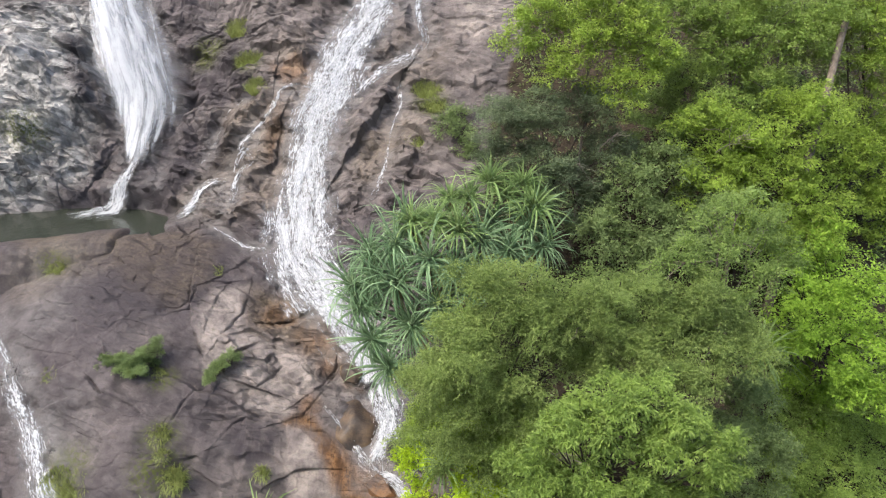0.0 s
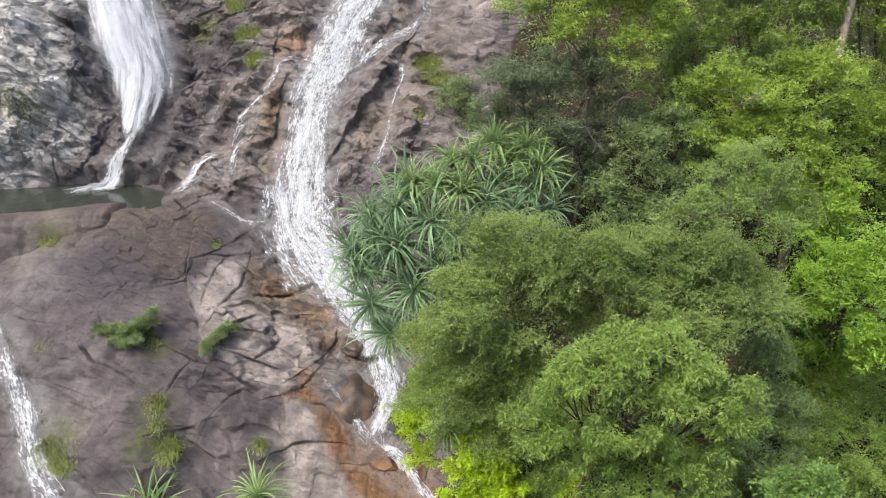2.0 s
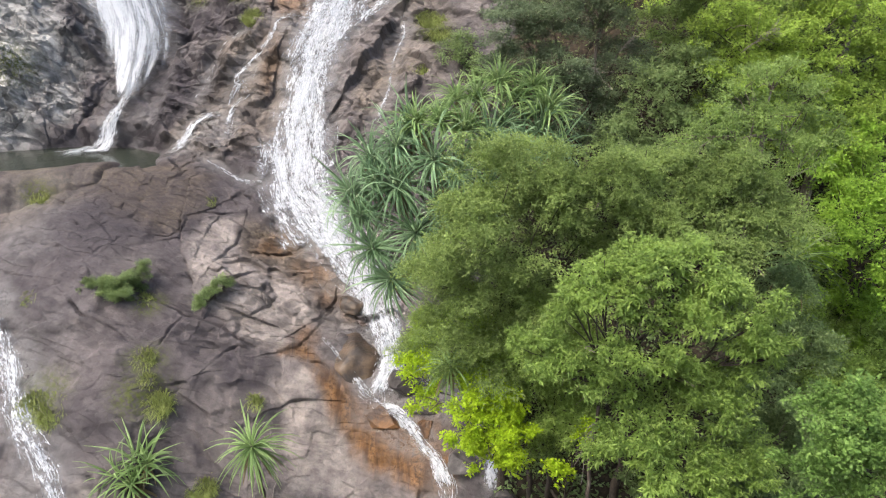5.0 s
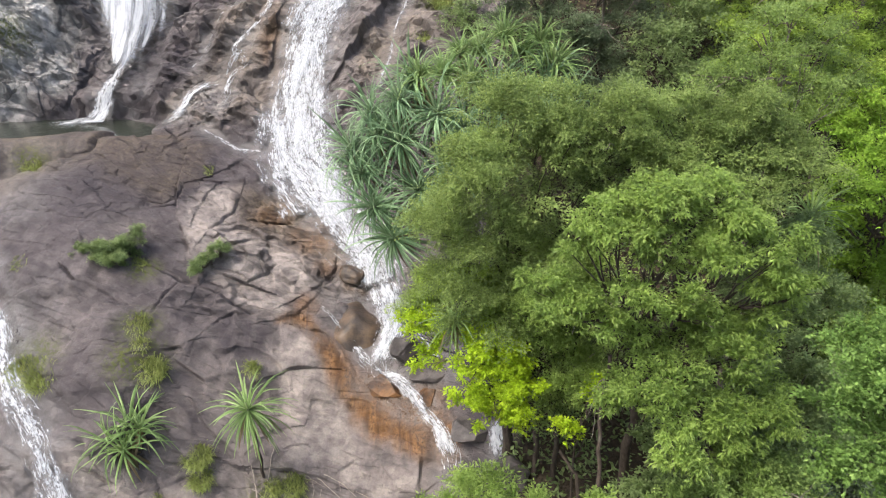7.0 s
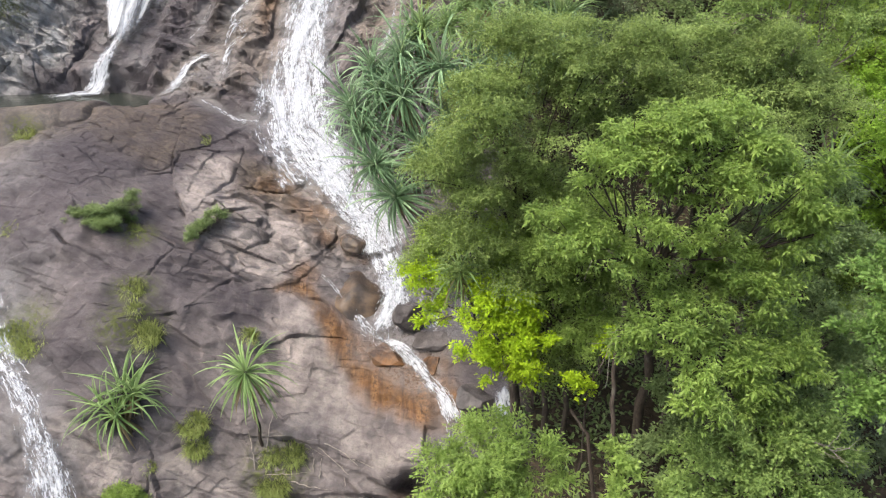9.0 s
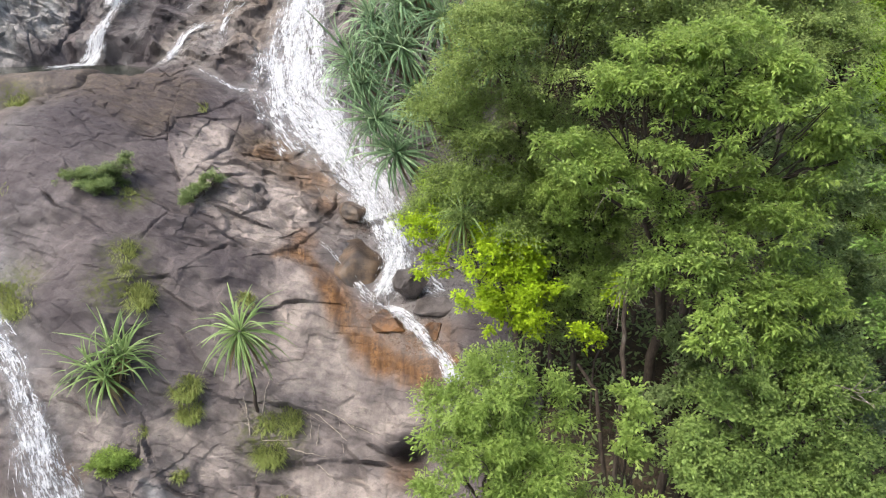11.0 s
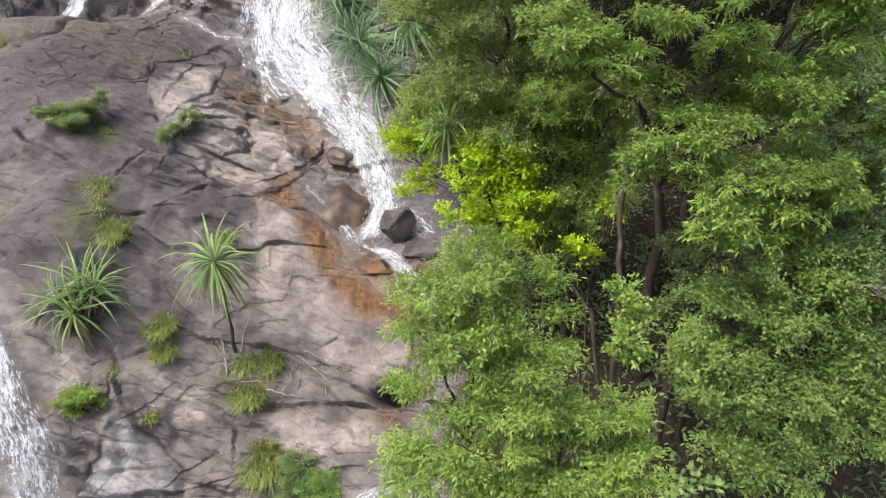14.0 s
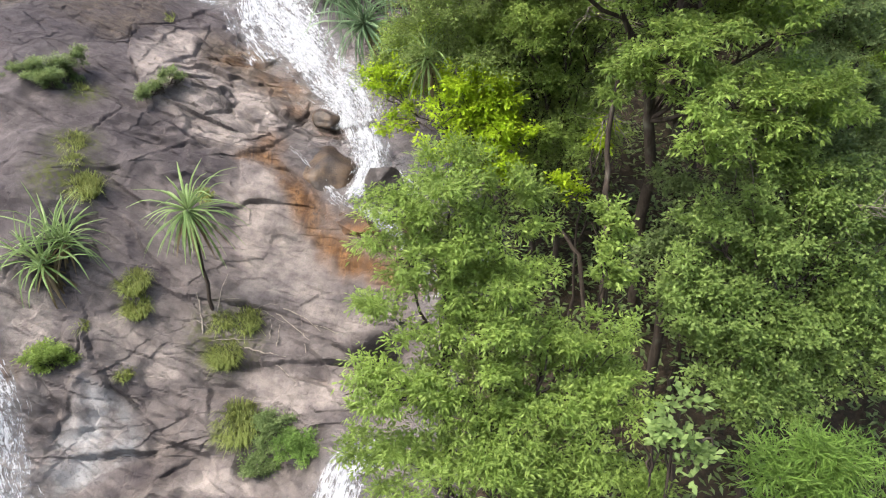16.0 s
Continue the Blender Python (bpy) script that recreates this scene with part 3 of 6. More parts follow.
JOINTS += [
    ([(-15.99, 7.84), (-15.23, 8.51), (-14.88, 9.16)], 0.3, 0.08),
    ([(-16.81, 6.93), (-15.8, 6.62), (-14.99, 6.92)], 0.3, 0.08),
    ([(-12.35, 13.88), (-11.67, 12.89), (-10.85, 12.78), (-9.56, 11.81)], 0.4, 0.08),
    ([(-10.92, 13.12), (-9.92, 13.96), (-9.24, 15.17)], 0.3, 0.06),
]
JOINTS += [([(-1.75, 10.0), (-2.6, 8.3), (-3.3, 7.0), (-3.9, 6.1)], -1.0, 0.1)]
PALE_SLABS = []
PALE_SLABS += [
    [(-8.3, -0.11), (-8.09, 1.13), (-7.02, 1.38), (-6.89, -0.17), (-5.86, -0.98), (-4.35, -1.44), (-4.41, -2.46), (-5.12, -3.57), (-6.14, -3.22), (-7.67, -2.27)],
    [(-5.29, -4.37), (-3.92, -3.9), (-3.03, -5.97), (-2.36, -7.21), (-0.57, -8.13), (-1.45, -8.9), (-3.33, -8.09), (-4.54, -7.59), (-4.62, -6.13)],
    [(-7.22, -8.33), (-6.49, -8.23), (-5.27, -8.66), (-5.37, -9.39), (-6.0, -9.81), (-6.87, -9.02)],
    [(-3.97, -9.26), (-1.42, -9.41), (-0.65, -10.26), (-3.86, -10.33)],
    [(-9.34, -7.39), (-8.49, -7.55), (-7.74, -8.18), (-7.67, -8.99), (-8.2, -9.4), (-8.94, -8.57), (-9.76, -7.76)],
    [(-6.96, -9.6), (-5.95, -10.63), (-5.97, -10.95), (-6.85, -11.53), (-7.46, -11.74), (-7.69, -10.93), (-7.39, -10.09)],
]
PALE_SLABS += [
    [(-4.77, -11.01), (-3.44, -11.35), (-3.26, -11.86), (-6.16, -11.83)],
]
BROWN_PATCHES = []
BROWN_PATCHES += [
    [(-7.0, 1.25), (-4.77, 0.9), (-3.83, -0.37), (-3.6, -1.4), (-4.73, -1.3), (-6.59, -0.36)],
    [(-15.66, 3.36), (-13.44, 3.45), (-9.71, 3.84), (-8.56, 3.15), (-8.5, 1.32), (-9.25, 0.24), (-11.43, 1.49), (-13.41, 1.02)],
    [(-8.97, 9.76), (-6.92, 9.55), (-6.35, 7.83), (-6.98, 6.3), (-8.51, 5.45), (-9.84, 4.38), (-10.71, 5.22), (-9.16, 6.98)],
    [(-3.57, 6.22), (-3.19, 7.48), (-1.44, 8.5), (-0.95, 6.97), (-3.05, 4.9)],
]
RUST_PATCHES = []
RUST_PATCHES += [[(-3.2, -4.9), (-1.9, -5.2), (-0.9, -5.7), (0.2, -6.8), (0.1, -7.6), (-1.3, -7.4), (-2.2, -7.0)]]
RUST_PATCHES += [
    [(-4.05, -4.02), (-3.2, -4.38), (-2.51, -5.43), (-1.34, -5.46), (-0.31, -6.68), (-1.27, -6.95), (-2.02, -7.13), (-3.01, -6.13)],
    [(-5.06, -3.6), (-4.31, -3.29), (-3.33, -4.3), (-2.45, -5.34), (-3.05, -5.43), (-3.99, -3.87)],
    [(-7.29, 10.94), (-5.89, 11.23), (-5.46, 10.02), (-6.45, 9.51)],
    [(-7.33, 8.61), (-6.55, 9.26), (-6.35, 7.83), (-6.99, 6.52)],
    [(-8.89, -9.14), (-8.32, -9.35), (-8.52, -9.63), (-9.1, -9.36)],
]
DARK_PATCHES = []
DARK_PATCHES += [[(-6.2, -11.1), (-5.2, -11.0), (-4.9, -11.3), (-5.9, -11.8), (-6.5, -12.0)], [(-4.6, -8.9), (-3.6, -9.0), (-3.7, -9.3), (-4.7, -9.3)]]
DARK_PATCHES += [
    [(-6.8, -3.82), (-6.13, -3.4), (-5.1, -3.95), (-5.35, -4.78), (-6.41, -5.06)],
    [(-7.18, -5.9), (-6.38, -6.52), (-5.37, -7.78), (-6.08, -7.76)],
    # lies over the hollow beside the lower slabs; puts its shade into the colour
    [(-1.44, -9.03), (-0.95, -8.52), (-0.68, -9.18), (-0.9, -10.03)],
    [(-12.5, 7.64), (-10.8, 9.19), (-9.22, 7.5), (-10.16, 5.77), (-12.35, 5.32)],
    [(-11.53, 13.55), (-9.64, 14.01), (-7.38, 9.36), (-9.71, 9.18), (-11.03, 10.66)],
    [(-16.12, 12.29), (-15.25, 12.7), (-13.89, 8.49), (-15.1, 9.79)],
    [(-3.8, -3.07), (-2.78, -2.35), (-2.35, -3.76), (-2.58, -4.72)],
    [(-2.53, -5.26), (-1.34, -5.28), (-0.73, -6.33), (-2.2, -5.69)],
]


def swells(u, v):
    s = 0 * u
    for j in range(9):
        for i in range(9):
            s = s + SWELLS[j, i] * np.exp(-((u + 20 - 4 * i) ** 2 + (v + 16 - 4 * j) ** 2) / 20.48)
    return s


def to_line(u, v, pts):
    """Distance to a broken line, and on which side of it a place lies."""
    best, side = np.full(u.shape, 99.0), 0 * u
    for (a, b), (c, d) in zip(pts[:-1], pts[1:]):
        ex, ey = c - a, d - b
        k = np.clip(((u - a) * ex + (v - b) * ey) / (ex * ex + ey * ey), 0, 1)
        dist = np.hypot(u - a - k * ex, v - b - k * ey)
        sg = np.sign((u - a) * ey - (v - b) * ex)
        side = np.where(dist < best, sg, side)
        best = np.minimum(best, dist)
    return best, side


def blobs(u, v, spots):
    s = 0 * u
    for a, b, r in spots:
        s = np.maximum(s, np.exp(-(((u - a) ** 2 + (v - b) ** 2) / (r * r)) ** 1.5))
    return s


def stream_nearness(u, v, reach):
    s = 0 * u
    for pts in STREAMS.values():
        d, _ = to_line(u, v, [p[:2] for p in pts])
        w = sum(p[2] for p in pts) / len(pts) / 2
        s = np.maximum(s, 1 - smooth01(d, w * 0.8, w + reach))
    return s


def forest_share(u, v):
    """Where earth covers the rock: right of the falls."""
    edge = np.interp(v, [-16, -11, -8, -5, -1, 3, 6, 9, 13, 18], [0.6, 0.4, 0.9, 1.2, 1.2, 1.2, 1.6, 2.3, 3.5, 4.4])
    return smooth01(u - edge + 0.7 * fbm(u * 0.8, v * 0.8, 60), -0.5, 0.6)


def patches(u, v, outlines, soft):
    """1 inside any of the outlines, 0 outside, with a wavering soft border."""
    s = 0 * u
    wave_u, wave_v = u + 0.3 * fbm(u * 1.3, v * 1.3, 91), v + 0.3 * fbm(u * 1.3, v * 1.3, 95)
    for pts in outlines:
        lo, hi = np.min(pts, axis=0) - 1.5, np.max(pts, axis=0) + 1.5
        pick = (u > lo[0]) & (u < hi[0]) & (v > lo[1]) & (v < hi[1])
        if not pick.any():
            continue
        a, b = wave_u[pick], wave_v[pick]
        loop = list(pts) + [pts[0]]
        d, _ = to_line(a, b, loop)
        inside = np.zeros(a.shape, bool)
        for (x0, y0), (x1, y1) in zip(loop[:-1], loop[1:]):
            cross = (y0 > b) != (y1 > b)
            inside ^= cross & (a < (x1 - x0) * (b - y0) / (y1 - y0 if y1 != y0 else 1e-9) + x0)
        out = s[pick]
        s[pick] = np.maximum(out, smooth01(np.where(inside, d, -d), -soft, soft))
    return s


def roughness_of(u, v):
    """How broken the rock is: worst on the cliff and round the falls, less on the flank, least on the worn dome."""
    cliff = smooth01(-u, 12.0, 13.5) * smooth01(v, 4.0, 5.5)
    falls = smooth01(v, 3.0, 4.5) * (1 - cliff)
    flank = smooth01(u - 0.25 * v, -7.4, -6.2) * smooth01(-v, -3.5, -2.5) * smooth01(v, -4.2, -3.0) * (1 - smooth01(u, -1.5, -0.5))
    foot = smooth01(-v, 8.6, 10.0)
    falls = falls * (1 - 0.7 * smooth01(u, -1.0, 0.3))
    return np.clip(0.10 + 0.85 * cliff + 0.62 * falls + 0.45 * flank + 0.22 * foot, 0, 1.0)


def slope_height(u, v):
    """Height n of the slope at arrays u, v, with its broken plates, joints and pools."""
    u, v = np.asarray(u, float), np.asarray(v, float)
    n = swells(u, v)
    wu, wv = u + 0.2 * fbm(u * 0.4, v * 0.4, 11), v + 0.2 * fbm(u * 0.4, v * 0.4, 21)
    wu2, wv2 = u + 0.05 * fbm(u * 1.1, v * 1.1, 31), v + 0.05 * fbm(u * 1.1, v * 1.1, 41)
    c, s = math.cos(0.6), math.sin(0.6)
    a, b = wu * c - wv * s, wu * s + wv * c
    a2, b2 = wu2 * c - wv2 * s, wu2 * s + wv2 * c
    forest = forest_share(u, v)
    near = stream_nearness(u, v, 0.5)
    rough = roughness_of(u, v) * (1 - 0.6 * forest) * (1 - 0.55 * near)
    hard = (1 - forest) * (1 - 0.6 * near)
    n = n + 0.62 * facets(a / 2.6, b / 1.5, 100) * (0.08 + 0.7 * rough) * hard
    n = n + 0.46 * facets(a2 / 1.1 + 7, b2 / 0.8, 200) * (0.08 + 0.8 * rough) * hard
    n = n + 0.22 * facets(a2 / 0.46 + 3, b2 / 0.34, 300) * (0.09 + 0.32 * rough) * hard
    n = n + 0.08 * facets(a2 / 0.2 + 9, b2 / 0.17, 400) * (0.06 + 0.16 * rough) * hard
    plate = 1.6 * facets(a / 2.4, b / 1.5, 500) + 0.7 * facets(a2 / 0.85, b2 / 0.5, 510) + 0.6 * b
    n = n + 0.13 * terraces(plate) * (0.2 + 0.65 * rough) * hard
    plate = 1.3 * facets(a2 / 1.2 + 5, b2 / 0.7, 520) + 0.6 * facets(a2 / 0.4, b2 / 0.26, 530) + 0.7 * a2 - 0.3 * b2
    n = n + 0.05 * terraces(plate, 0.93) * (0.3 + 0.8 * rough) * hard
    # plates split along straight edges, each with its own height and tilt
    for scale, seed, high, lean in ((1.9, 600, 0.16, 0.4), (0.85, 620, 0.085, 0.3), (0.36, 640, 0.03, 0.2)):
        h, tilt, _ = cells(a2 / scale, b2 / (0.5 * scale), seed, 55.0)
        some = 0.25 + 0.75 * smooth01(fbm(u * 0.35 + seed, v * 0.35, seed), -0.1, 0.15)
        n = n + (high * h + lean * tilt * scale) * (0.2 + 0.9 * rough) * some * hard
    # thin layers of the rock cropping out in slanting lines
    layer = 3.1 * (0.55 * u + v) + 1.1 * fbm(u * 0.6, v * 0.6, 71) + 0.5 * facets(a2 / 0.7, b2 / 0.5, 540)
    n = n + 0.03 * terraces(layer, 0.85) * smooth01(fbm(u * 0.45 + 3, v * 0.45, 73), -0.12, 0.2) * hard
    n = n + 0.05 * fbm(u * 0.9, v * 0.9, 50) + 0.015 * fbm(u * 4.5, v * 4.5, 55)
    wob_u, wob_v = u + 0.09 * fbm(u * 2.2, v * 2.2, 61), v + 0.09 * fbm(u * 2.2, v * 2.2, 62)
    for pts, drop, crack in JOINTS:
        lo, hi = np.min(pts, axis=0) - 2.2, np.max(pts, axis=0) + 2.2
        pick = (u > lo[0]) & (u < hi[0]) & (v > lo[1]) & (v < hi[1])
        if not pick.any():
            continue
        d, side = to_line(wob_u[pick], wob_v[pick], pts)
        x, y = u[pick], v[pick]
        # a joint opens and closes along its way and dies out at its ends
        end = np.minimum(np.hypot(x - pts[0][0], y - pts[0][1]), np.hypot(x - pts[-1][0], y - pts[-1][1]))
        fade = 0.35 + 0.65 * smooth01(end, 0.0, 0.5)
        gape = np.clip(0.35 + 2.2 * fbm(x * 1.5, y * 1.5, 67), 0.05, 1.2)
        step = np.sign(drop) * np.tanh(side * d / 0.045) * abs(drop) * 0.27 * np.exp(-d / (0.25 + 0.8 * abs(drop)))
        n[pick] += (-1.4 * crack * gape * np.exp(-((d / 0.036) ** 2)) - step) * fade * (1 - 0.7 * near[pick])
    # beds of the streams, a little hollowed
    n = n - 0.12 * near
    # the basin of the pool under the tall fall
    basin = np.exp(-((((u + 14.4) / 4.0) ** 2 + ((v - 4.5 - 0.06 * (u + 14)) / 1.3) ** 2) ** 2))
    floor_n = (9.4 - 8.0 - v * math.sin(SLOPE)) / math.cos(SLOPE)
    n = n * (1 - basin) + np.minimum(n, floor_n) * basin
    rim_v = 2.75 + np.where(u < -13, 0.25, 0.12) * (u + 13)
    rim_n = (10.0 + 0.12 * fbm(u * 1.2, u * 0, 66) - 8.0 - rim_v * math.sin(SLOPE)) / math.cos(SLOPE) - np.where(v > rim_v, 1.1 * np.abs(v - rim_v) ** 1.6, 0.32 * np.abs(v - rim_v) ** 1.3) + 0.1 * facets(a2 / 0.8, b2 / 0.5, 560)
    n = np.where((u < -10.3) & (u > -24), np.maximum(n, rim_n - 4.0 * smooth01(u, -12.2, -10.4)), n)
    # hollow beside the lower slabs; build_ground also paints its shade into the colour
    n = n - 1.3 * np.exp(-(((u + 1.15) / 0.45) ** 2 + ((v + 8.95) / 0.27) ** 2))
    return n


def spot(u, v, up=0.0):
    """A place on the slope, in the world."""
    n = float(slope_height(np.array([u]), np.array([v]))[0])
    p = ORIGIN + np.array([u, 0, 0]) + v * AXIS_V + n * AXIS_N
    return Vector((p[0], p[1], p[2] + up))


def below(x, y):
    """The height of the slope under a place in the world (broad form only)."""
    z = 0.0
    for _ in range(25):
        d = np.array([x, y, z]) - ORIGIN
        n = float(swells(np.array([d[0]]), np.array([d @ AXIS_V]))[0])
        z += (n - d @ AXIS_N) * 0.8
    return z


def sheet(us, vs, height=None):
    uu, vv = np.meshgrid(us, vs)
    n = slope_height(uu, vv) if height is None else height
    co = ORIGIN + uu[..., None] * np.array([1.0, 0, 0]) + vv[..., None] * AXIS_V + n[..., None] * AXIS_N
    k = np.arange(uu.size).reshape(uu.shape)
    faces = np.stack([k[:-1, :-1], k[:-1, 1:], k[1:, 1:], k[1:, :-1]], -1).reshape(-1, 4)
    return uu, vv, co.reshape(-1, 3), faces


def build_ground():
    us = np.r_[np.array([-90, -60, -42, -32, -26]), np.arange(-22, -17.5, 0.25), np.arange(-17.5, 2.2, 0.038), np.arange(2.2, 16, 0.3), np.array([16.5, 18, 21, 26, 35, 55, 90])]
    vs = np.r_[np.array([-60, -50, -42]), np.arange(-36, -18, 1.0), np.arange(-18, -12.5, 0.25), np.arange(-12.5, -5, 0.03), np.arange(-5, 3, 0.034), np.arange(3, 14.5, 0.055), np.arange(14.5, 20, 0.3), np.array([20.5, 23, 28, 36, 50, 80])]
    uu, vv, co, faces = sheet(us, vs)
    u, v = uu.ravel(), vv.ravel()
    cliff_pale = blobs(u, v, [(-17, 12.5, 2.6), (-16.3, 9.2, 2.0), (-15.4, 7.2, 0.9), (-15.9, 13.5, 1.2), (-15.4, 11, 1.2), (-17.2, 6.6, 1.4), (1.5, 12.6, 1.6), (-18.5, 10, 2.5), (-18.5, 7, 2.0)])
    lower = 0.35 * smooth01(-v + 0.6 * fbm(u * 0.5, v * 0.5, 34), 6.2, 8.0) * (1 - smooth01(u, -1.0, 0.5))
    tan = 0.5 * smooth01(u + 0.5 * fbm(u * 0.5, v * 0.5, 33) - 0.25 * (v + 4), -7.6, -5.6) * smooth01(-v, -2.2, 0.2) * (1 - smooth01(u, -0.6, 0.6))
    pale = np.maximum(np.maximum(cliff_pale, patches(u, v, PALE_SLABS, 0.3)), np.maximum(lower, tan))
    pale = np.maximum(pale, 0.42 * smooth01(v, 3.6, 5.2) * smooth01(u, -11.5, -9.5) * (1 - forest_share(u, v)))
    pale = np.maximum(pale, 0.2 * blobs(u, v, [(-13.4, 1.6, 1.6), (-13.2, 0.0, 1.2), (-10.6, -4.2, 1.6), (-9.8, -0.9, 0.8)]))
    chalk = patches(u, v, PALE_SLABS[5:6], 0.25)
    brown = np.maximum(patches(u, v, BROWN_PATCHES, 0.5), 0.6 * blobs(u, v, [(-5.6, -11.4, 0.7), (-5.0, -11.3, 0.5), (-14.0, 1.4, 1.2), (-1.2, 11, 1.5), (-6.3, 11.2, 1.2), (-8.9, 5.0, 1.2), (-1.5, 7.4, 1.4)]))
    brown = np.maximum(brown, 0.6 * smooth01(u, -9.8, -8.6) * (1 - smooth01(u, -5.5, -4.5)) * smooth01(v, 4.0, 5.0) * (1 - smooth01(v, 9.5, 11.0)))
    # the spot at (-1.15, -8.95) is the hollow's shade, painted as dark rock
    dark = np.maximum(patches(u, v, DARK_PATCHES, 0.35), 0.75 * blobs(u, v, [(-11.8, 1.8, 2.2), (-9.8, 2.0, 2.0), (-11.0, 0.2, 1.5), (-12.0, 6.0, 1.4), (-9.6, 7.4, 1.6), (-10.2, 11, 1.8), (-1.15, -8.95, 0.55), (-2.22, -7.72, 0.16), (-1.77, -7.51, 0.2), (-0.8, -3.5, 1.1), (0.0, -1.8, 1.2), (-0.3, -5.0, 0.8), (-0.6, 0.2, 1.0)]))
    rust = np.maximum(patches(u, v, RUST_PATCHES, 0.3) * (1 - 0.55 * smooth01(v, 4.0, 6.0)), 0.6 * blobs(u, v, [(-4.5, -0.5, 0.7), (-4.4, -3.0, 0.4), (-3.9, -1.6, 0.4), (-1.3, -9.4, 0.4), (-3.0, -2.0, 0.5), (-5.8, 0.3, 0.6), (-0.7, -5.9, 0.6)]))
    near = stream_nearness(u, v, 0.7)
    # besides wet rock, the (-1.15, -8.95) spot deepens the hollow's painted shade
    wet = np.clip(near * (0.6 + 0.8 * fbm(u * 1.3, v * 1.3, 70)) + 0.5 * blobs(u, v, [(-9.0, 5.2, 1.2), (-4.0, 6.5, 1.0)]) + 0.9 * blobs(u, v, [(-0.9, -4.3, 1.4), (-1.3, -5.8, 0.8), (-2.6, -2.6, 0.9), (-1.15, -8.95, 0.5)]), 0, 1)
    moss = blobs(u, v, [(-8.4, -4.2, 0.5), (-13.8, 1.9, 0.5), (-8.2, -5.2, 0.7), (-11.0, -5.3, 0.8), (-8.1, 11.2, 0.6), (-4.5, -8.6, 0.7), (-16.8, 8.0, 0.8), (-10.3, 12.6, 0.8), (-0.5, 8.9, 0.7), (-8.8, -2.4, 0.4)])
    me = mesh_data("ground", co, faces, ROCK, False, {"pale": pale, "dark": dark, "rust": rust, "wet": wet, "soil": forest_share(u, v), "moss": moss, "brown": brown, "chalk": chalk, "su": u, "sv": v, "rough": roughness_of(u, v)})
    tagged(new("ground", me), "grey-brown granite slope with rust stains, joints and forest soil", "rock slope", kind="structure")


build_ground()


# ---- water ----
def glide(pts, step):
    """Points along a smooth line through pts (any number of columns)."""
    p = np.array(pts, float)
    p = np.vstack([2 * p[0] - p[1], p, 2 * p[-1] - p[-2]])
    out = []
    for i in range(1, len(p) - 2):
        k = max(2, int(np.linalg.norm(p[i + 1, :2] - p[i, :2]) / step))
        for t in np.arange(k) / k:
            out.append(0.5 * (2 * p[i] + (p[i + 1] - p[i - 1]) * t + (2 * p[i - 1] - 5 * p[i] + 4 * p[i + 1] - p[i + 2]) * t * t + (3 * p[i] - 3 * p[i + 1] + p[i + 2] - p[i - 1]) * t**3))
    out.append(p[-2])
    return np.array(out)


def water_mesh(name, pts, mat, lift, widen=1.0, seed=0, arch=0.1, wave=0.06, fade=0.5):
    line = glide(pts, 0.07)
    along = np.r_[0, np.cumsum(np.hypot(*np.diff(line[:, :2], axis=0).T))]
    way = np.gradient(line[:, :2], axis=0)
    way /= np.linalg.norm(way, axis=1)[:, None] + 1e-9
    k = 31
    t = np.linspace(-1, 1, k)
    ragged = 1 + 0.22 * vnoise(along * 1.1, along * 0 + seed, seed) + 0.12 * vnoise(along * 4, along * 0 + seed, seed + 3)
    if mat in (FOAM_VEIL, MIST):
        ragged = 1 + 0.12 * (ragged - 1)
    half = line[:, 2] / 2 * widen * ragged
    across = half[:, None] * t
    u = line[:, :1] - way[:, 1:2] * across
    v = line[:, 1:2] + way[:, :1] * across
    s = along[:, None] + 0 * across
    n = slope_height(u, v)
    # water smooths over what lies under it
    for reach in (11, 8):
        pad = np.pad(n, ((reach, reach), (3, 3)), mode="edge")
        rows = sum(pad[i : i + len(n)] for i in range(2 * reach + 1)) / (2 * reach + 1)
        n = sum(rows[:, i : i + n.shape[1]] for i in range(7)) / 7
    n = n + lift + arch * (1 - t * t) * np.minimum(1, half[:, None]) + wave * fbm(across * 5, s * 1.2, 80 + seed) + 0.4 * wave * fbm(across * 14, s * 5, 90 + seed)
    co = ORIGIN + u[..., None] * np.array([1.0, 0, 0]) + v[..., None] * AXIS_V + n[..., None] * AXIS_N
    in_pool = (u < -10.2) & (v > 3.0) & (v < 6.3)
    co[..., 2] = np.where(in_pool, np.maximum(co[..., 2], 9.86 + lift * 0.2), co[..., 2])
    idx = np.arange(u.size).reshape(u.shape)
    faces = np.stack([idx[:-1, :-1], idx[:-1, 1:], idx[1:, 1:], idx[1:, :-1]], -1).reshape(-1, 4)
    ends = np.minimum(1, np.minimum(along, along[-1] - along) / fade + (0.3 if len(pts) > 12 else 0.0))[:, None]
    fading = 1 - 0.5 * smooth01(t, -0.2, 1.0) if mat is FOAM_VEIL else 1.0
    edge = fading * (1 - np.abs(t) ** (3.2 if mat is FOAM_VEIL else 2.2)) * ends
    return mesh_data(name, co.reshape(-1, 3), faces, mat, True, {"along": s + seed * 7.3, "across": across + seed, "edge": edge})


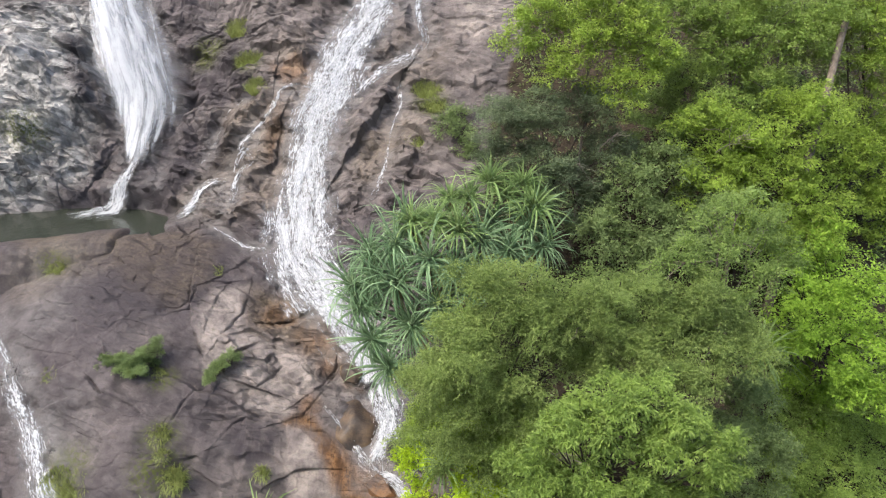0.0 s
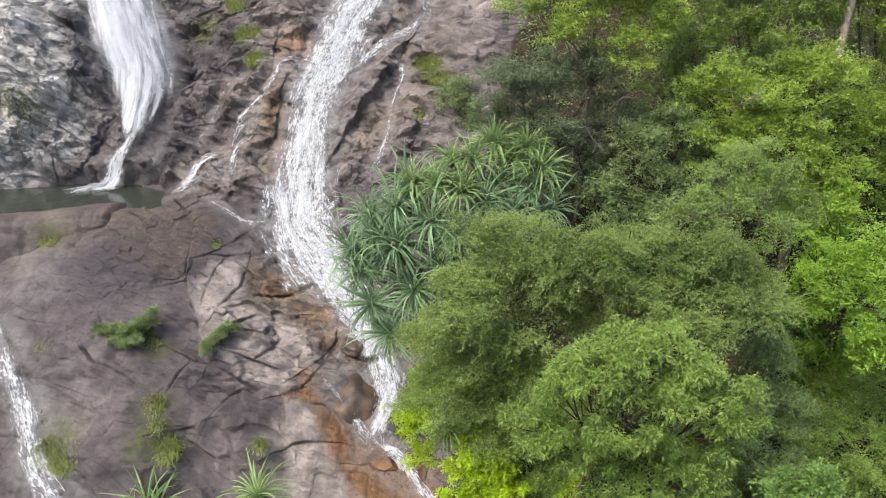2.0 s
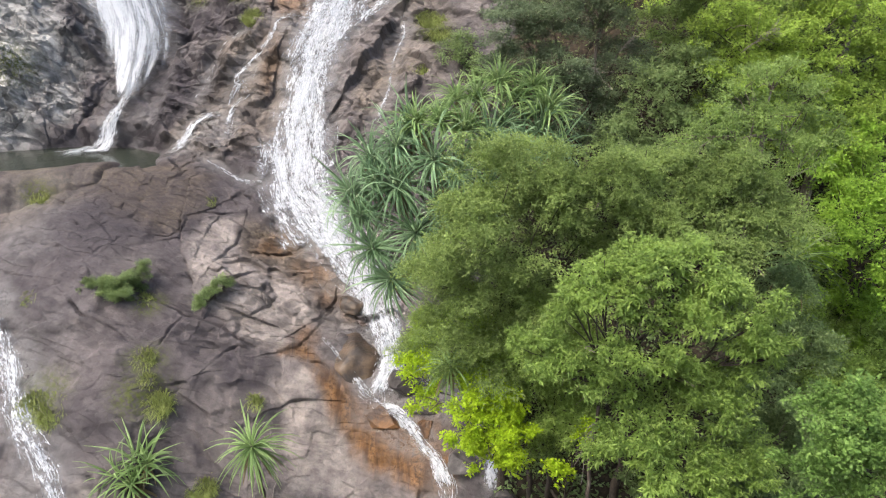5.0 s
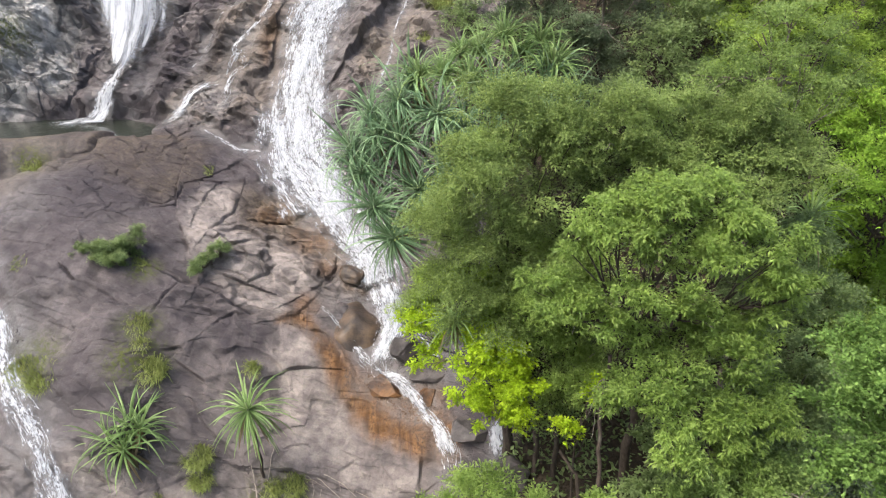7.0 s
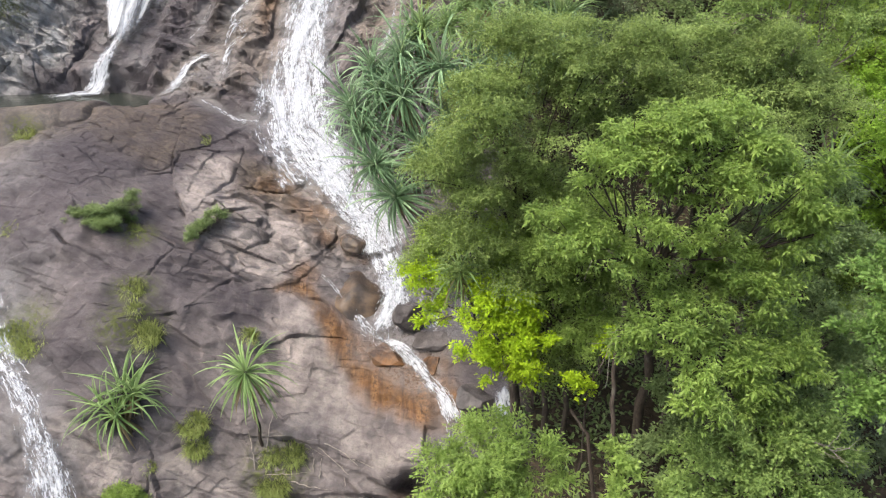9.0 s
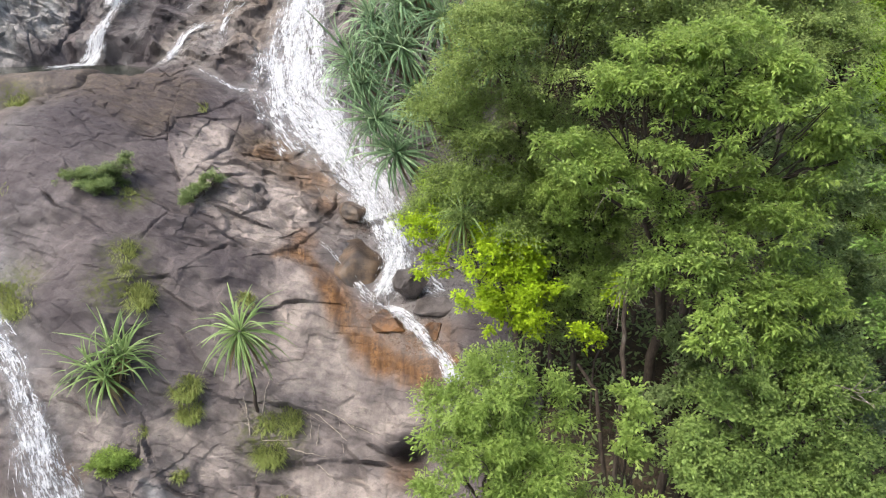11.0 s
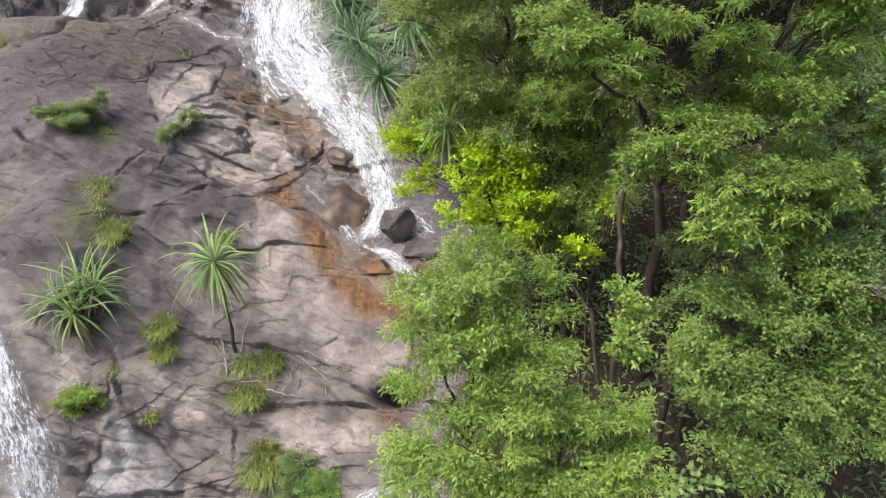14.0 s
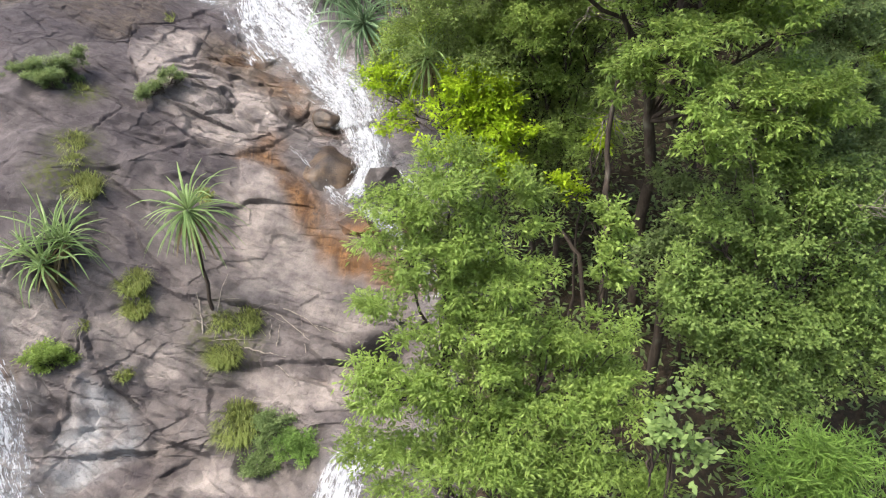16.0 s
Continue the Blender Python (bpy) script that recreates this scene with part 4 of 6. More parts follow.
def strand_mesh(name, pts, count, lift, widen, seed, mat, size=(0.003, 0.011), run=(0.08, 0.4), wild=0.05, meander=0.1, steps=7):
    """Many thin ribbons of white water that follow the flow, meet and part."""
    rg = np.random.default_rng(500 + seed)
    line = glide(pts, 0.07)
    along = np.r_[0, np.cumsum(np.hypot(*np.diff(line[:, :2], axis=0).T))]
    way = np.gradient(line[:, :2], axis=0)
    way /= np.linalg.norm(way, axis=1)[:, None] + 1e-9
    cols = 15
    grid_t = np.linspace(-1.3, 1.3, cols)
    gu = line[:, :1] - way[:, 1:2] * line[:, 2:3] / 2 * grid_t
    gv = line[:, 1:2] + way[:, :1] * line[:, 2:3] / 2 * grid_t
    n = slope_height(gu, gv)
    reach = 8
    pad = np.pad(n, ((reach, reach), (0, 0)), mode="edge")
    n = sum(pad[i : i + len(n)] for i in range(2 * reach + 1)) / (2 * reach + 1)
    begin = rg.uniform(-0.3, along[-1], (count, 1))
    s = begin + rg.uniform(*run, (count, 1)) * np.linspace(0, 1, steps)
    s = np.clip(s, 0, along[-1])
    t0 = np.tanh(rg.normal(0, 0.7, (count, 1))) * widen * 0.7
    t = t0 + meander * vnoise(s * 1.4, 0 * s + seed, seed + 8) + 0.22 * vnoise(t0 * 3 + s * 0.5, s * 0.9, seed) + 0.08 * vnoise(t0 * 9, s * 4, seed + 1)
    t = 1.25 * np.tanh(t / 1.25)
    fi = np.interp(s, along, np.arange(len(along)))
    i0 = np.clip(fi.astype(int), 0, len(line) - 2)
    f = fi - i0
    fj = (t + 1.3) / 2.6 * (cols - 1)
    j0 = np.clip(fj.astype(int), 0, cols - 2)
    g = fj - j0

    def pick(a):
        return (a[i0, j0] * (1 - g) + a[i0, j0 + 1] * g) * (1 - f) + (a[i0 + 1, j0] * (1 - g) + a[i0 + 1, j0 + 1] * g) * f

    u, v = pick(gu), pick(gv)
    gap = vnoise(t0 * 4 + seed, s[:, :1] * 0.6, seed + 9)[:, 0] > -0.15
    u, v, s, t, t0, i0, j0, f, g = (q[gap] for q in (u, v, s, t, t0, i0, j0, f, g))
    count = int(gap.sum())
    hop = lift + np.abs(rg.normal(0, wild, (count, 1))) + 0.5 * wild * vnoise(s * 3, t * 6, seed + 4)
    h = pick(n) + hop
    wx, wy = way[i0, 0], way[i0, 1]
    half = rg.uniform(*size, (count, 1)) * (np.sin(np.linspace(0.12, 3.0, steps)) ** 0.7) * (1 + 0.5 * vnoise(s * 7, t * 9, seed + 2))
    twist = vnoise(s * 2, t * 5, seed + 6)
    pts3 = []
    for k in (-1, 1):
        uu, vv, nn = u - wy * half * k, v + wx * half * k, h + k * half * twist
        pts3.append(ORIGIN + uu[..., None] * np.array([1.0, 0, 0]) + vv[..., None] * AXIS_V + nn[..., None] * AXIS_N)
    co = np.stack(pts3, 2).reshape(-1, 3)
    ground_v = (co - ORIGIN) @ AXIS_V
    co[:, 2] = np.where((co[:, 0] < -10.2) & (ground_v > 3.0) & (ground_v < 6.3), np.maximum(co[:, 2], 9.88), co[:, 2])
    base = (np.arange(count)[:, None] * steps + np.arange(steps - 1)) * 2
    faces = np.stack([base, base + 1, base + 3, base + 2], -1).reshape(-1, 4)
    return mesh_data(name, co, faces, mat, True)


def strands(ob, pts, count, lift, widen, seed, **how):
    part("water_strands", strand_mesh("water_strands", pts, count, lift, widen, seed, STRAND, **how), ob)["kind"] = "stuff"


def fall(name, label, layers):
    ob = thing(name, (0, 0, 0), label, "waterfall", kind="structure")
    for pts, mat, lift, widen, seed, arch, wave in layers:
        part("water_sheet", water_mesh("water_sheet", pts, mat, lift, widen, seed, arch, wave, 0.9 if mat in (FOAM_VEIL, MIST) else 0.5), ob)
    return ob


ob = fall("waterfall_tall", "white veil of water falling over dark granite", [
    (STREAMS["veil"], FOAM_VEIL, 0.25, 1.0, 1, 0.5, 0.05), (STREAMS["veil"], FOAM_VEIL, 0.5, 0.85, 21, 0.5, 0.05), (STREAMS["chute"], FOAM, 0.3, 1.1, 2, 0.1, 0.06),
    (STREAMS["veil"][2:], MIST, 0.9, 1.25, 3, 0.5, 0.05)])
strands(ob, STREAMS["chute"], 200, 0.32, 0.9, 2)


def foam_patch(line, half, z, mat):
    """Foam spread over still water along a line of (x, y)."""
    p = glide([(a, c, 0.0) for a, c in line], 0.05)[:, :2]
    way = np.gradient(p, axis=0)
    way /= np.linalg.norm(way, axis=1)[:, None]
    t = np.linspace(-1, 1, 21)
    k = np.linspace(0, 1, len(p))[:, None]
    width = half * (0.55 + 0.9 * k) * (1 + 0.25 * vnoise(k * 6, 0 * k, 5))
    x = p[:, :1] - way[:, 1:] * width * t
    y = p[:, 1:] + way[:, :1] * width * t
    edge = (1 - np.abs(t) ** 2) * np.minimum(1, (1 - k) / 0.5)
    idx = np.arange(x.size).reshape(x.shape)
    faces = np.stack([idx[:-1, :-1], idx[:-1, 1:], idx[1:, 1:], idx[1:, :-1]], -1).reshape(-1, 4)
    co = np.stack([x, y, z + 0.03 * fbm(x * 5, y * 5, 9)], -1).reshape(-1, 3)
    return mesh_data("foam", co, faces, mat, True, {"along": 2.0 * k + 0 * x, "across": width * t, "edge": edge})


part("foam", foam_patch([(-13.9, 26.2), (-14.1, 25.7), (-14.5, 25.1), (-15.0, 24.6), (-15.5, 24.3)], 0.75, 9.87, FOAM), ob)
ob = fall("waterfall_main", "foaming white cascade sliding down the granite slope", [
    (STREAMS["main"], FOAM, 0.08, 1.2, 4, 0.08, 0.06), (STREAMS["main"], FOAM_THIN, 0.15, 1.4, 5, 0.1, 0.08), (STREAMS["hidden"], FOAM, 0.3, 1.3, 17, 0.1, 0.1),
    (STREAMS["right"], FOAM_THIN, 0.06, 1.3, 6, 0.05, 0.05), (STREAMS["race"], FOAM_THIN, 0.08, 0.9, 18, 0.05, 0.06), (STREAMS["race"], FOAM, 0.14, 0.9, 29, 0.05, 0.06), (STREAMS["foot"], FOAM, 0.1, 1.1, 19, 0.08, 0.08),
    (STREAMS["fan_right"], FOAM_THIN, 0.08, 1.2, 22, 0.08, 0.05), (STREAMS["fan_right"], FOAM, 0.14, 0.8, 27, 0.08, 0.05), (STREAMS["fan_middle"], FOAM_THIN, 0.5, 1.2, 28, 0.05, 0.05), (STREAMS["fan_left"], FOAM_THIN, 0.05, 1.3, 23, 0.04, 0.04), (STREAMS["fan_side"], FOAM_THIN, 0.05, 1.4, 24, 0.04, 0.04)])
strands(ob, STREAMS["main"], 420, 0.14, 1.2, 4, wild=0.05)
strands(ob, STREAMS["race"], 220, 0.1, 1.1, 5)
strands(ob, STREAMS["foot"], 200, 0.1, 1.1, 26)
strands(ob, STREAMS["right"], 220, 0.05, 1.1, 6, size=(0.003, 0.011), meander=0.4)
strands(ob, STREAMS["fan_right"], 260, 0.06, 1.2, 7)
strands(ob, STREAMS["fan_left"], 90, 0.04, 1.1, 8, size=(0.003, 0.01))
ob = fall("waterfall_side", "thin white trickles running over stained rock", [
    (STREAMS["slip"], FOAM_THIN, 0.05, 1.2, 9, 0.04, 0.05), (STREAMS["spill"], FOAM_THIN, 0.05, 1.2, 10, 0.04, 0.05), (STREAMS["step"], FOAM_THIN, 0.04, 1.3, 11, 0.03, 0.03), (STREAMS["spill"], FOAM_THIN, 0.09, 0.9, 42, 0.03, 0.03),
    (STREAMS["thread"], FOAM_THIN, 0.04, 1.2, 12, 0.03, 0.03), (STREAMS["lip"], FOAM_THIN, 0.04, 1.5, 13, 0.03, 0.03)])
for k, (key, count) in enumerate((("step", 230), ("slip", 90), ("spill", 100), ("lip", 40), ("thread", 90), ("drip", 26))):
    strands(ob, STREAMS[key], count, 0.04, 1.0, 10 + k, size=(0.003, 0.01), run=(0.08, 0.35), wild=0.02, meander=0.7)
ob = fall("waterfall_outlet", "white stream running down beside the rock dome", [
    (STREAMS["outlet"], FOAM_THIN, 0.08, 1.0, 14, 0.08, 0.08), (STREAMS["outlet"], FOAM_THIN, 0.15, 1.25, 15, 0.08, 0.1)])
strands(ob, STREAMS["outlet"], 420, 0.12, 1.1, 20, wild=0.05)


def build_pool():
    us, vs = np.linspace(-21, -10.0, 60), np.linspace(20.3, 26.4, 60)
    uu, vv = np.meshgrid(us, vs)
    keep = (((uu + 14.8) / 4.6) ** 2 + ((vv - 24.2 - 0.06 * (uu + 14)) / 2.3) ** 2 < 1.15) | ((uu < -15) & (np.abs(vv - 23.0) < 2.5))
    # the water ends at the rim of rock below it
    rim_v = 2.75 + np.where(uu < -13, 0.25, 0.12) * (uu + 13)
    rim_y = ORIGIN[1] + rim_v * AXIS_V[1] + (2.0 - rim_v * math.sin(SLOPE)) / math.cos(SLOPE) * AXIS_N[1]
    keep &= vv > rim_y - 0.05
    k = np.arange(uu.size).reshape(uu.shape)
    faces = np.stack([k[:-1, :-1], k[:-1, 1:], k[1:, 1:], k[1:, :-1]], -1).reshape(-1, 4)
    faces = faces[keep.ravel()[faces].all(1)]
    co = np.stack([uu, vv, 0 * uu + 9.82], -1).reshape(-1, 3)
    ob = new("water", mesh_data("water", co, faces, POOL, True))
    tagged(ob, "dark still pool under the tall waterfall", "pool", kind="structure")


build_pool()


# ---- rocks lying loose ----
def boulder_mesh(name, size, seed, mat, blunt=0.42):
    bm = bmesh.new()
    bmesh.ops.create_icosphere(bm, subdivisions=4, radius=1.0)
    r = random.Random(seed)
    planes = [(Vector((r.gauss(0, 1), r.gauss(0, 1), r.gauss(0, 1))).normalized(), r.uniform(blunt, 0.85)) for _ in range(12)]
    for vert in bm.verts:
        p = vert.co.copy()
        for nrm, d in planes:
            over = p.dot(nrm) - d
            if over > 0:
                p -= nrm * over * (0.985 if blunt < 0.5 else 0.9)
        p += p.normalized() * (0.05 * noise.noise(p * 2.5 + Vector((seed, 0, 0))) + 0.025 * noise.noise(p * 8 + Vector((0, seed, 0))))
        vert.co = Vector((p.x * size[0], p.y * size[1], p.z * size[2]))
    me = bpy.data.meshes.new(name)
    bm.to_mesh(me)
    bm.free()
    me.polygons.foreach_set("use_smooth", np.full(len(me.polygons), blunt > 0.5))
    me.materials.append(mat)
    return me


def stone_material(name, a, b, rough):
    m = Nodes(name)
    place = m.place()
    n, f = m.noise(2.0, 6.0, 0.65, place), m.noise(14.0, 5.0, 0.7, place)
    col = m.mix(m.ramp(n, 0.35, 0.65), rgb(*a), rgb(*b))
    col = m.mix(m.ramp(f, 0.5, 0.75, 0.0, 0.4), col, rgb(0.05, 0.04, 0.035))
    m.put(m.bsdf.inputs["Base Color"], col)
    m.put(m.bsdf.inputs["Roughness"], rough)
    m.put(m.bsdf.inputs["Specular IOR Level"], 0.25)
    m.put(m.bsdf.inputs["Normal"], m.bump(m.math("ADD", n, m.math("MULTIPLY", f, 0.4)), 0.7, 0.06))
    return m.mat


STONE_DARK = stone_material("dark wet stone", (0.03, 0.027, 0.026), (0.09, 0.08, 0.076), 0.45)
STONE_BROWN = stone_material("brown wet stone", (0.022, 0.018, 0.015), (0.080, 0.056, 0.036), 0.4)
STONE_RUST = stone_material("rust-dark wet stone", (0.022, 0.014, 0.010), (0.115, 0.058, 0.022), 0.4)
for place, size, turn, mat, seed, label in (
    ((-1.3, -4.75, 0.42), (0.5, 0.45, 0.55), 20, STONE_DARK, 3, "dark angular boulder standing in the cascade"),
    ((-3.15, -1.75, 0.0), (0.42, 0.5, 0.32), 40, STONE_BROWN, 8, "smooth brown boulder washed by the cascade"),
    ((-2.85, -3.2, -0.55), (1.15, 1.25, 0.75), 10, STONE_BROWN, 14, "large brown wet boulder parting the cascade"),
    ((-1.9, -5.5, -0.1), (1.05, 0.4, 0.36), -25, STONE_RUST, 5, "black and rust boulder under the cascade"),
    ((-0.7, -5.0, -0.12), (0.7, 0.5, 0.4), 5, STONE_DARK, 21, "dark wet boulder under the trees"),
    ((-0.75, -5.75, -0.1), (0.5, 0.4, 0.4), 60, STONE_RUST, 25, "rust-coloured wet boulder beside the stream"),
    ((0.4, -7.0, 0.1), (0.5, 0.5, 0.5), 15, STONE_DARK, 31, "dark wet boulder in the stream bed"),
    ((1.3, -8.1, 0.2), (0.8, 0.7, 0.6), 70, STONE_DARK, 35, "mossy grey boulder in the forest shade"),
):
    ob = new("boulder", boulder_mesh("boulder", size, seed, mat, 0.76 if mat is STONE_BROWN else 0.42))
    ob.location = spot(place[0], place[1], place[2])
    ob.rotation_euler = (0.2, 0.1, radians(turn))
    tagged(ob, label, "boulder", "boulders in the stream")


# ---- plants ----
def tube(points, radii, sides=7):
    p = np.array([tuple(q) for q in points], float)
    way = np.gradient(p, axis=0)
    way /= np.linalg.norm(way, axis=1)[:, None] + 1e-9
    ref = np.array([0.31, 0.95, 0.05])
    a = np.cross(way, ref)
    a /= np.linalg.norm(a, axis=1)[:, None] + 1e-9
    b = np.cross(way, a)
    ang = np.linspace(0, 2 * math.pi, sides, endpoint=False)
    r = np.array(radii, float)[:, None, None]
    co = p[:, None] + r * (np.cos(ang)[None, :, None] * a[:, None] + np.sin(ang)[None, :, None] * b[:, None])
    k = np.arange(len(p) * sides).reshape(len(p), sides)
    faces = np.stack([k[:-1], np.roll(k, -1, 1)[:-1], np.roll(k, -1, 1)[1:], k[1:]], -1).reshape(-1, 4)
    return co.reshape(-1, 3), faces


def bent(a, b, sag, wobble, steps, r):
    a, b = Vector(a), Vector(b)
    pts = []
    for i in range(steps + 1):
        t = i / steps
        p = a.lerp(b, t) + Vector((0, 0, -sag * 4 * t * (1 - t)))
        if 0 < i < steps:
            p += Vector((r.uniform(-1, 1), r.uniform(-1, 1), r.uniform(-1, 1))) * wobble
        pts.append(p)
    return pts


def leaves(bases, ways, length, width, droop, rg, fold=0.25):
    """Leaf blades: each two triangles folded on the midrib."""
    k = len(bases)
    ways = ways / (np.linalg.norm(ways, axis=1)[:, None] + 1e-9)
    up = np.array([0, 0, 1.0]) + rg.normal(0, 0.33, (k, 3))
    side = np.cross(ways, up)
    side /= np.linalg.norm(side, axis=1)[:, None] + 1e-9
    nrm = np.cross(side, ways)
    ln = length * rg.uniform(0.7, 1.25, (k, 1))
    wd = width * rg.uniform(0.75, 1.2, (k, 1)) * 0.5
    tip = bases + ways * ln - np.array([0, 0, 1.0]) * ln * droop
    mid = bases + ways * ln * 0.45 - nrm * wd * fold
    co = np.stack([bases, mid + side * wd, tip, mid - side * wd], 1).reshape(-1, 3)
    q = np.arange(k)[:, None] * 4
    tri = np.concatenate([q + np.array([0, 1, 2]), q + np.array([0, 2, 3])], 1).reshape(-1, 3)
    return co, tri


STYLES = {
    # leaf length, width, leaves to a twig, twig length, droop, cover
    "feather": (0.067, 0.029, 16, 0.34, 0.25, 0.86),
    "whorl": (0.092, 0.038, 12, 0.11, 0.35, 1.0),
    "lance": (0.082, 0.027, 14, 0.17, 0.2, 1.0),
    "broad": (0.077, 0.045, 12, 0.16, 0.2, 1.1),
    "far": (0.092, 0.048, 12, 0.26, 0.25, 0.82),
    "small": (0.067, 0.038, 13, 0.2, 0.15, 0.85),
    "tiny": (0.055, 0.028, 12, 0.12, 0.15, 1.4),
    "oval": (0.105, 0.07, 8, 0.12, 0.1, 0.8),
    "blade": (0.17, 0.02, 7, 0.3, 0.15, 1.1),
}


def crown_arrays(lobes, style, rg, centre, thin=1.0):
    """Twigs of leaves over the lobes of a crown, with an uneven outline and gaps."""
    ln, wd, per, twig, droop, cover = STYLES[style]
    all_b, all_w = [], []
    for x, y, z, r in lobes:
        c = np.array([x, y, z]) - centre
        count = int(4 * math.pi * r * r * cover * thin / (0.5 * ln * wd) / per)
        clumps = max(7, int(15 * (r / 0.6) ** 1.2))
        cd = rg.normal(0, 1, (clumps, 3))
        cd /= np.linalg.norm(cd, axis=1)[:, None]
        cd[:, 2] = np.where(cd[:, 2] < -0.45, -cd[:, 2], cd[:, 2])
        cr = r * rg.uniform(0.2, 0.4, clumps) * min(1.0, (0.75 / r) ** 0.35)
        cc = cd * (r * rg.uniform(0.6, 1.08, clumps))[:, None]
        which = rg.choice(clumps, count, p=cr**2 / (cr**2).sum())
        d = rg.normal(0, 1, (count, 3))
        d /= np.linalg.norm(d, axis=1)[:, None]
        d[:, 2] = np.where((d[:, 2] < -0.1) & (rg.random(count) < 0.85), -d[:, 2], d[:, 2])
        rad = cr[which] * (1.08 - 0.5 * rg.random(count) ** 1.8)
        centres = c + cc[which] + d * rad[:, None] * np.array([1.15, 1.15, 0.7])
        inner = rg.random(count) < 0.1
        centres = np.where(inner[:, None], c + d * (r * 0.6 * rg.random(count))[:, None], centres)
        d = d * 0.6 + cd[which] * 0.5
        k = len(centres)
        axis = d * np.array([1, 1, 0.55]) + np.array([0, 0, 0.15]) + rg.normal(0, 0.45, (k, 3))
        axis /= np.linalg.norm(axis, axis=1)[:, None]
        t = rg.random((k, per))
        spread = rg.normal(0, 1, (k, per, 3))
        bases = centres[:, None] + axis[:, None] * (t[..., None] - 0.5) * twig * 1.4 + spread * 0.02
        if style in ("feather", "blade"):
            bases[..., 2] -= t**2 * twig * 0.5
        ways = axis[:, None] * 0.55 + spread * np.array([0.6, 0.6, 0.38])
        all_b.append(bases.reshape(-1, 3))
        all_w.append(ways.reshape(-1, 3))
    return leaves(np.concatenate(all_b), np.concatenate(all_w), ln, wd, droop, rg)


def tree(name, lobes, style, mat, label, base=None, bark=BARK, thick=0.12, seed=1, category="tree", fork=None, thin=1.0, bare=0):
    """A tree > trunk, limbs, crown, rooted on the slope under its crown."""
    rg = np.random.default_rng(seed)
    r = random.Random(seed)
    c = np.array(lobes)[:, :3].mean(0)
    if base is None:
        bx, by = c[0] + r.uniform(-0.3, 0.3), c[1] + 0.5
        base = (bx, by, below(bx, by) - 0.15)
    base = np.array(base, float)
    ob = thing(name, base, label, category, "trees on the slope" if category == "tree" else "shrubs on the slope")
    top = np.array(fork if fork is not None else c * 0.75 + np.array([base[0], base[1], c[2] - 0.8]) * 0.25) - base
    pts = bent((0, 0, 0), top, 0, 0.05 + 0.02 * np.linalg.norm(top) / 5, 8, r)
    part("trunk", mesh_data("trunk", *tube(pts, np.linspace(thick, thick * 0.55, 9), 9), bark, True), ob)
    for x, y, z, rad in lobes:
        start = pts[r.choice((5, 6, 7, 8))]
        end = Vector((x, y, z)) - Vector(base) + Vector((0, 0, -0.1))
        limb = bent(start, end, -0.12, 0.09, 6, r)
        branch = part("limb", mesh_data("limb", *tube(limb, np.linspace(thick * 0.4, 0.012, 7), 6), bark, True), ob)
        for _ in range(3):
            d = Vector((r.gauss(0, 1), r.gauss(0, 1), abs(r.gauss(0, 0.7)))).normalized() * rad * 0.95
            twig = bent(limb[4], end + d, -0.05, 0.05, 4, r)
            part("twig", mesh_data("twig", *tube(twig, np.linspace(0.018, 0.005, 5), 4), bark, True), branch)
    for _ in range(bare):
        x, y, z, rad = r.choice(lobes)
        a = Vector((x, y, z)) - Vector(base)
        d = Vector((r.gauss(0, 1), r.gauss(0, 0.5) - 1.0, abs(r.gauss(0, 1)))).normalized() * rad * 1.15
        part("limb", mesh_data("limb", *tube(bent(a, a + d, -0.05, 0.06, 5, r), np.linspace(0.016, 0.005, 6), 4), BARK_PALE, True), ob, "bare grey twig")
    part("crown", mesh_data("crown", *crown_arrays(lobes, style, rg, base, thin), mat), ob)
    return ob


FEATHER_TREE = [(0.7, 12.7, 12.5, 1.03), (1.7, 12.8, 12.6, 1.03), (2.2, 12.4, 12.3, 0.75), (0.5, 12.3, 11.6, 0.97), (1.63, 12.59, 11.44, 1.16), (-0.31, 12.82, 10.36, 0.82), (0.64, 12.44, 10.13, 1.09), (1.62, 12.42, 9.94, 0.92), (-0.45, 13.52, 8.63, 0.77), (0.44, 11.99, 8.97, 0.86), (-0.7, 13.29, 8.26, 0.57), (2.9, 12.9, 11.2, 0.67), (3.6, 12.7, 11.0, 0.61), (4.0, 13.0, 11.5, 0.61)]
MIDDLE_TREE = [(5.0, 11.4, 11.6, 0.6), (5.7, 11.6, 11.4, 0.5), (4.3, 11.6, 11.5, 0.5), (6.2, 12.0, 11.9, 0.5), (3.4, 12.77, 12.87, 0.75), (4.23, 12.7, 12.59, 0.81), (5.07, 12.63, 12.3, 0.81), (5.91, 12.56, 12.1, 0.81), (6.56, 12.39, 11.91, 0.65), (3.03, 12.39, 12.33, 0.64), (4.79, 12.25, 11.75, 0.76), (5.72, 12.73, 12.76, 0.65), (4.05, 12.23, 11.85, 0.64)]
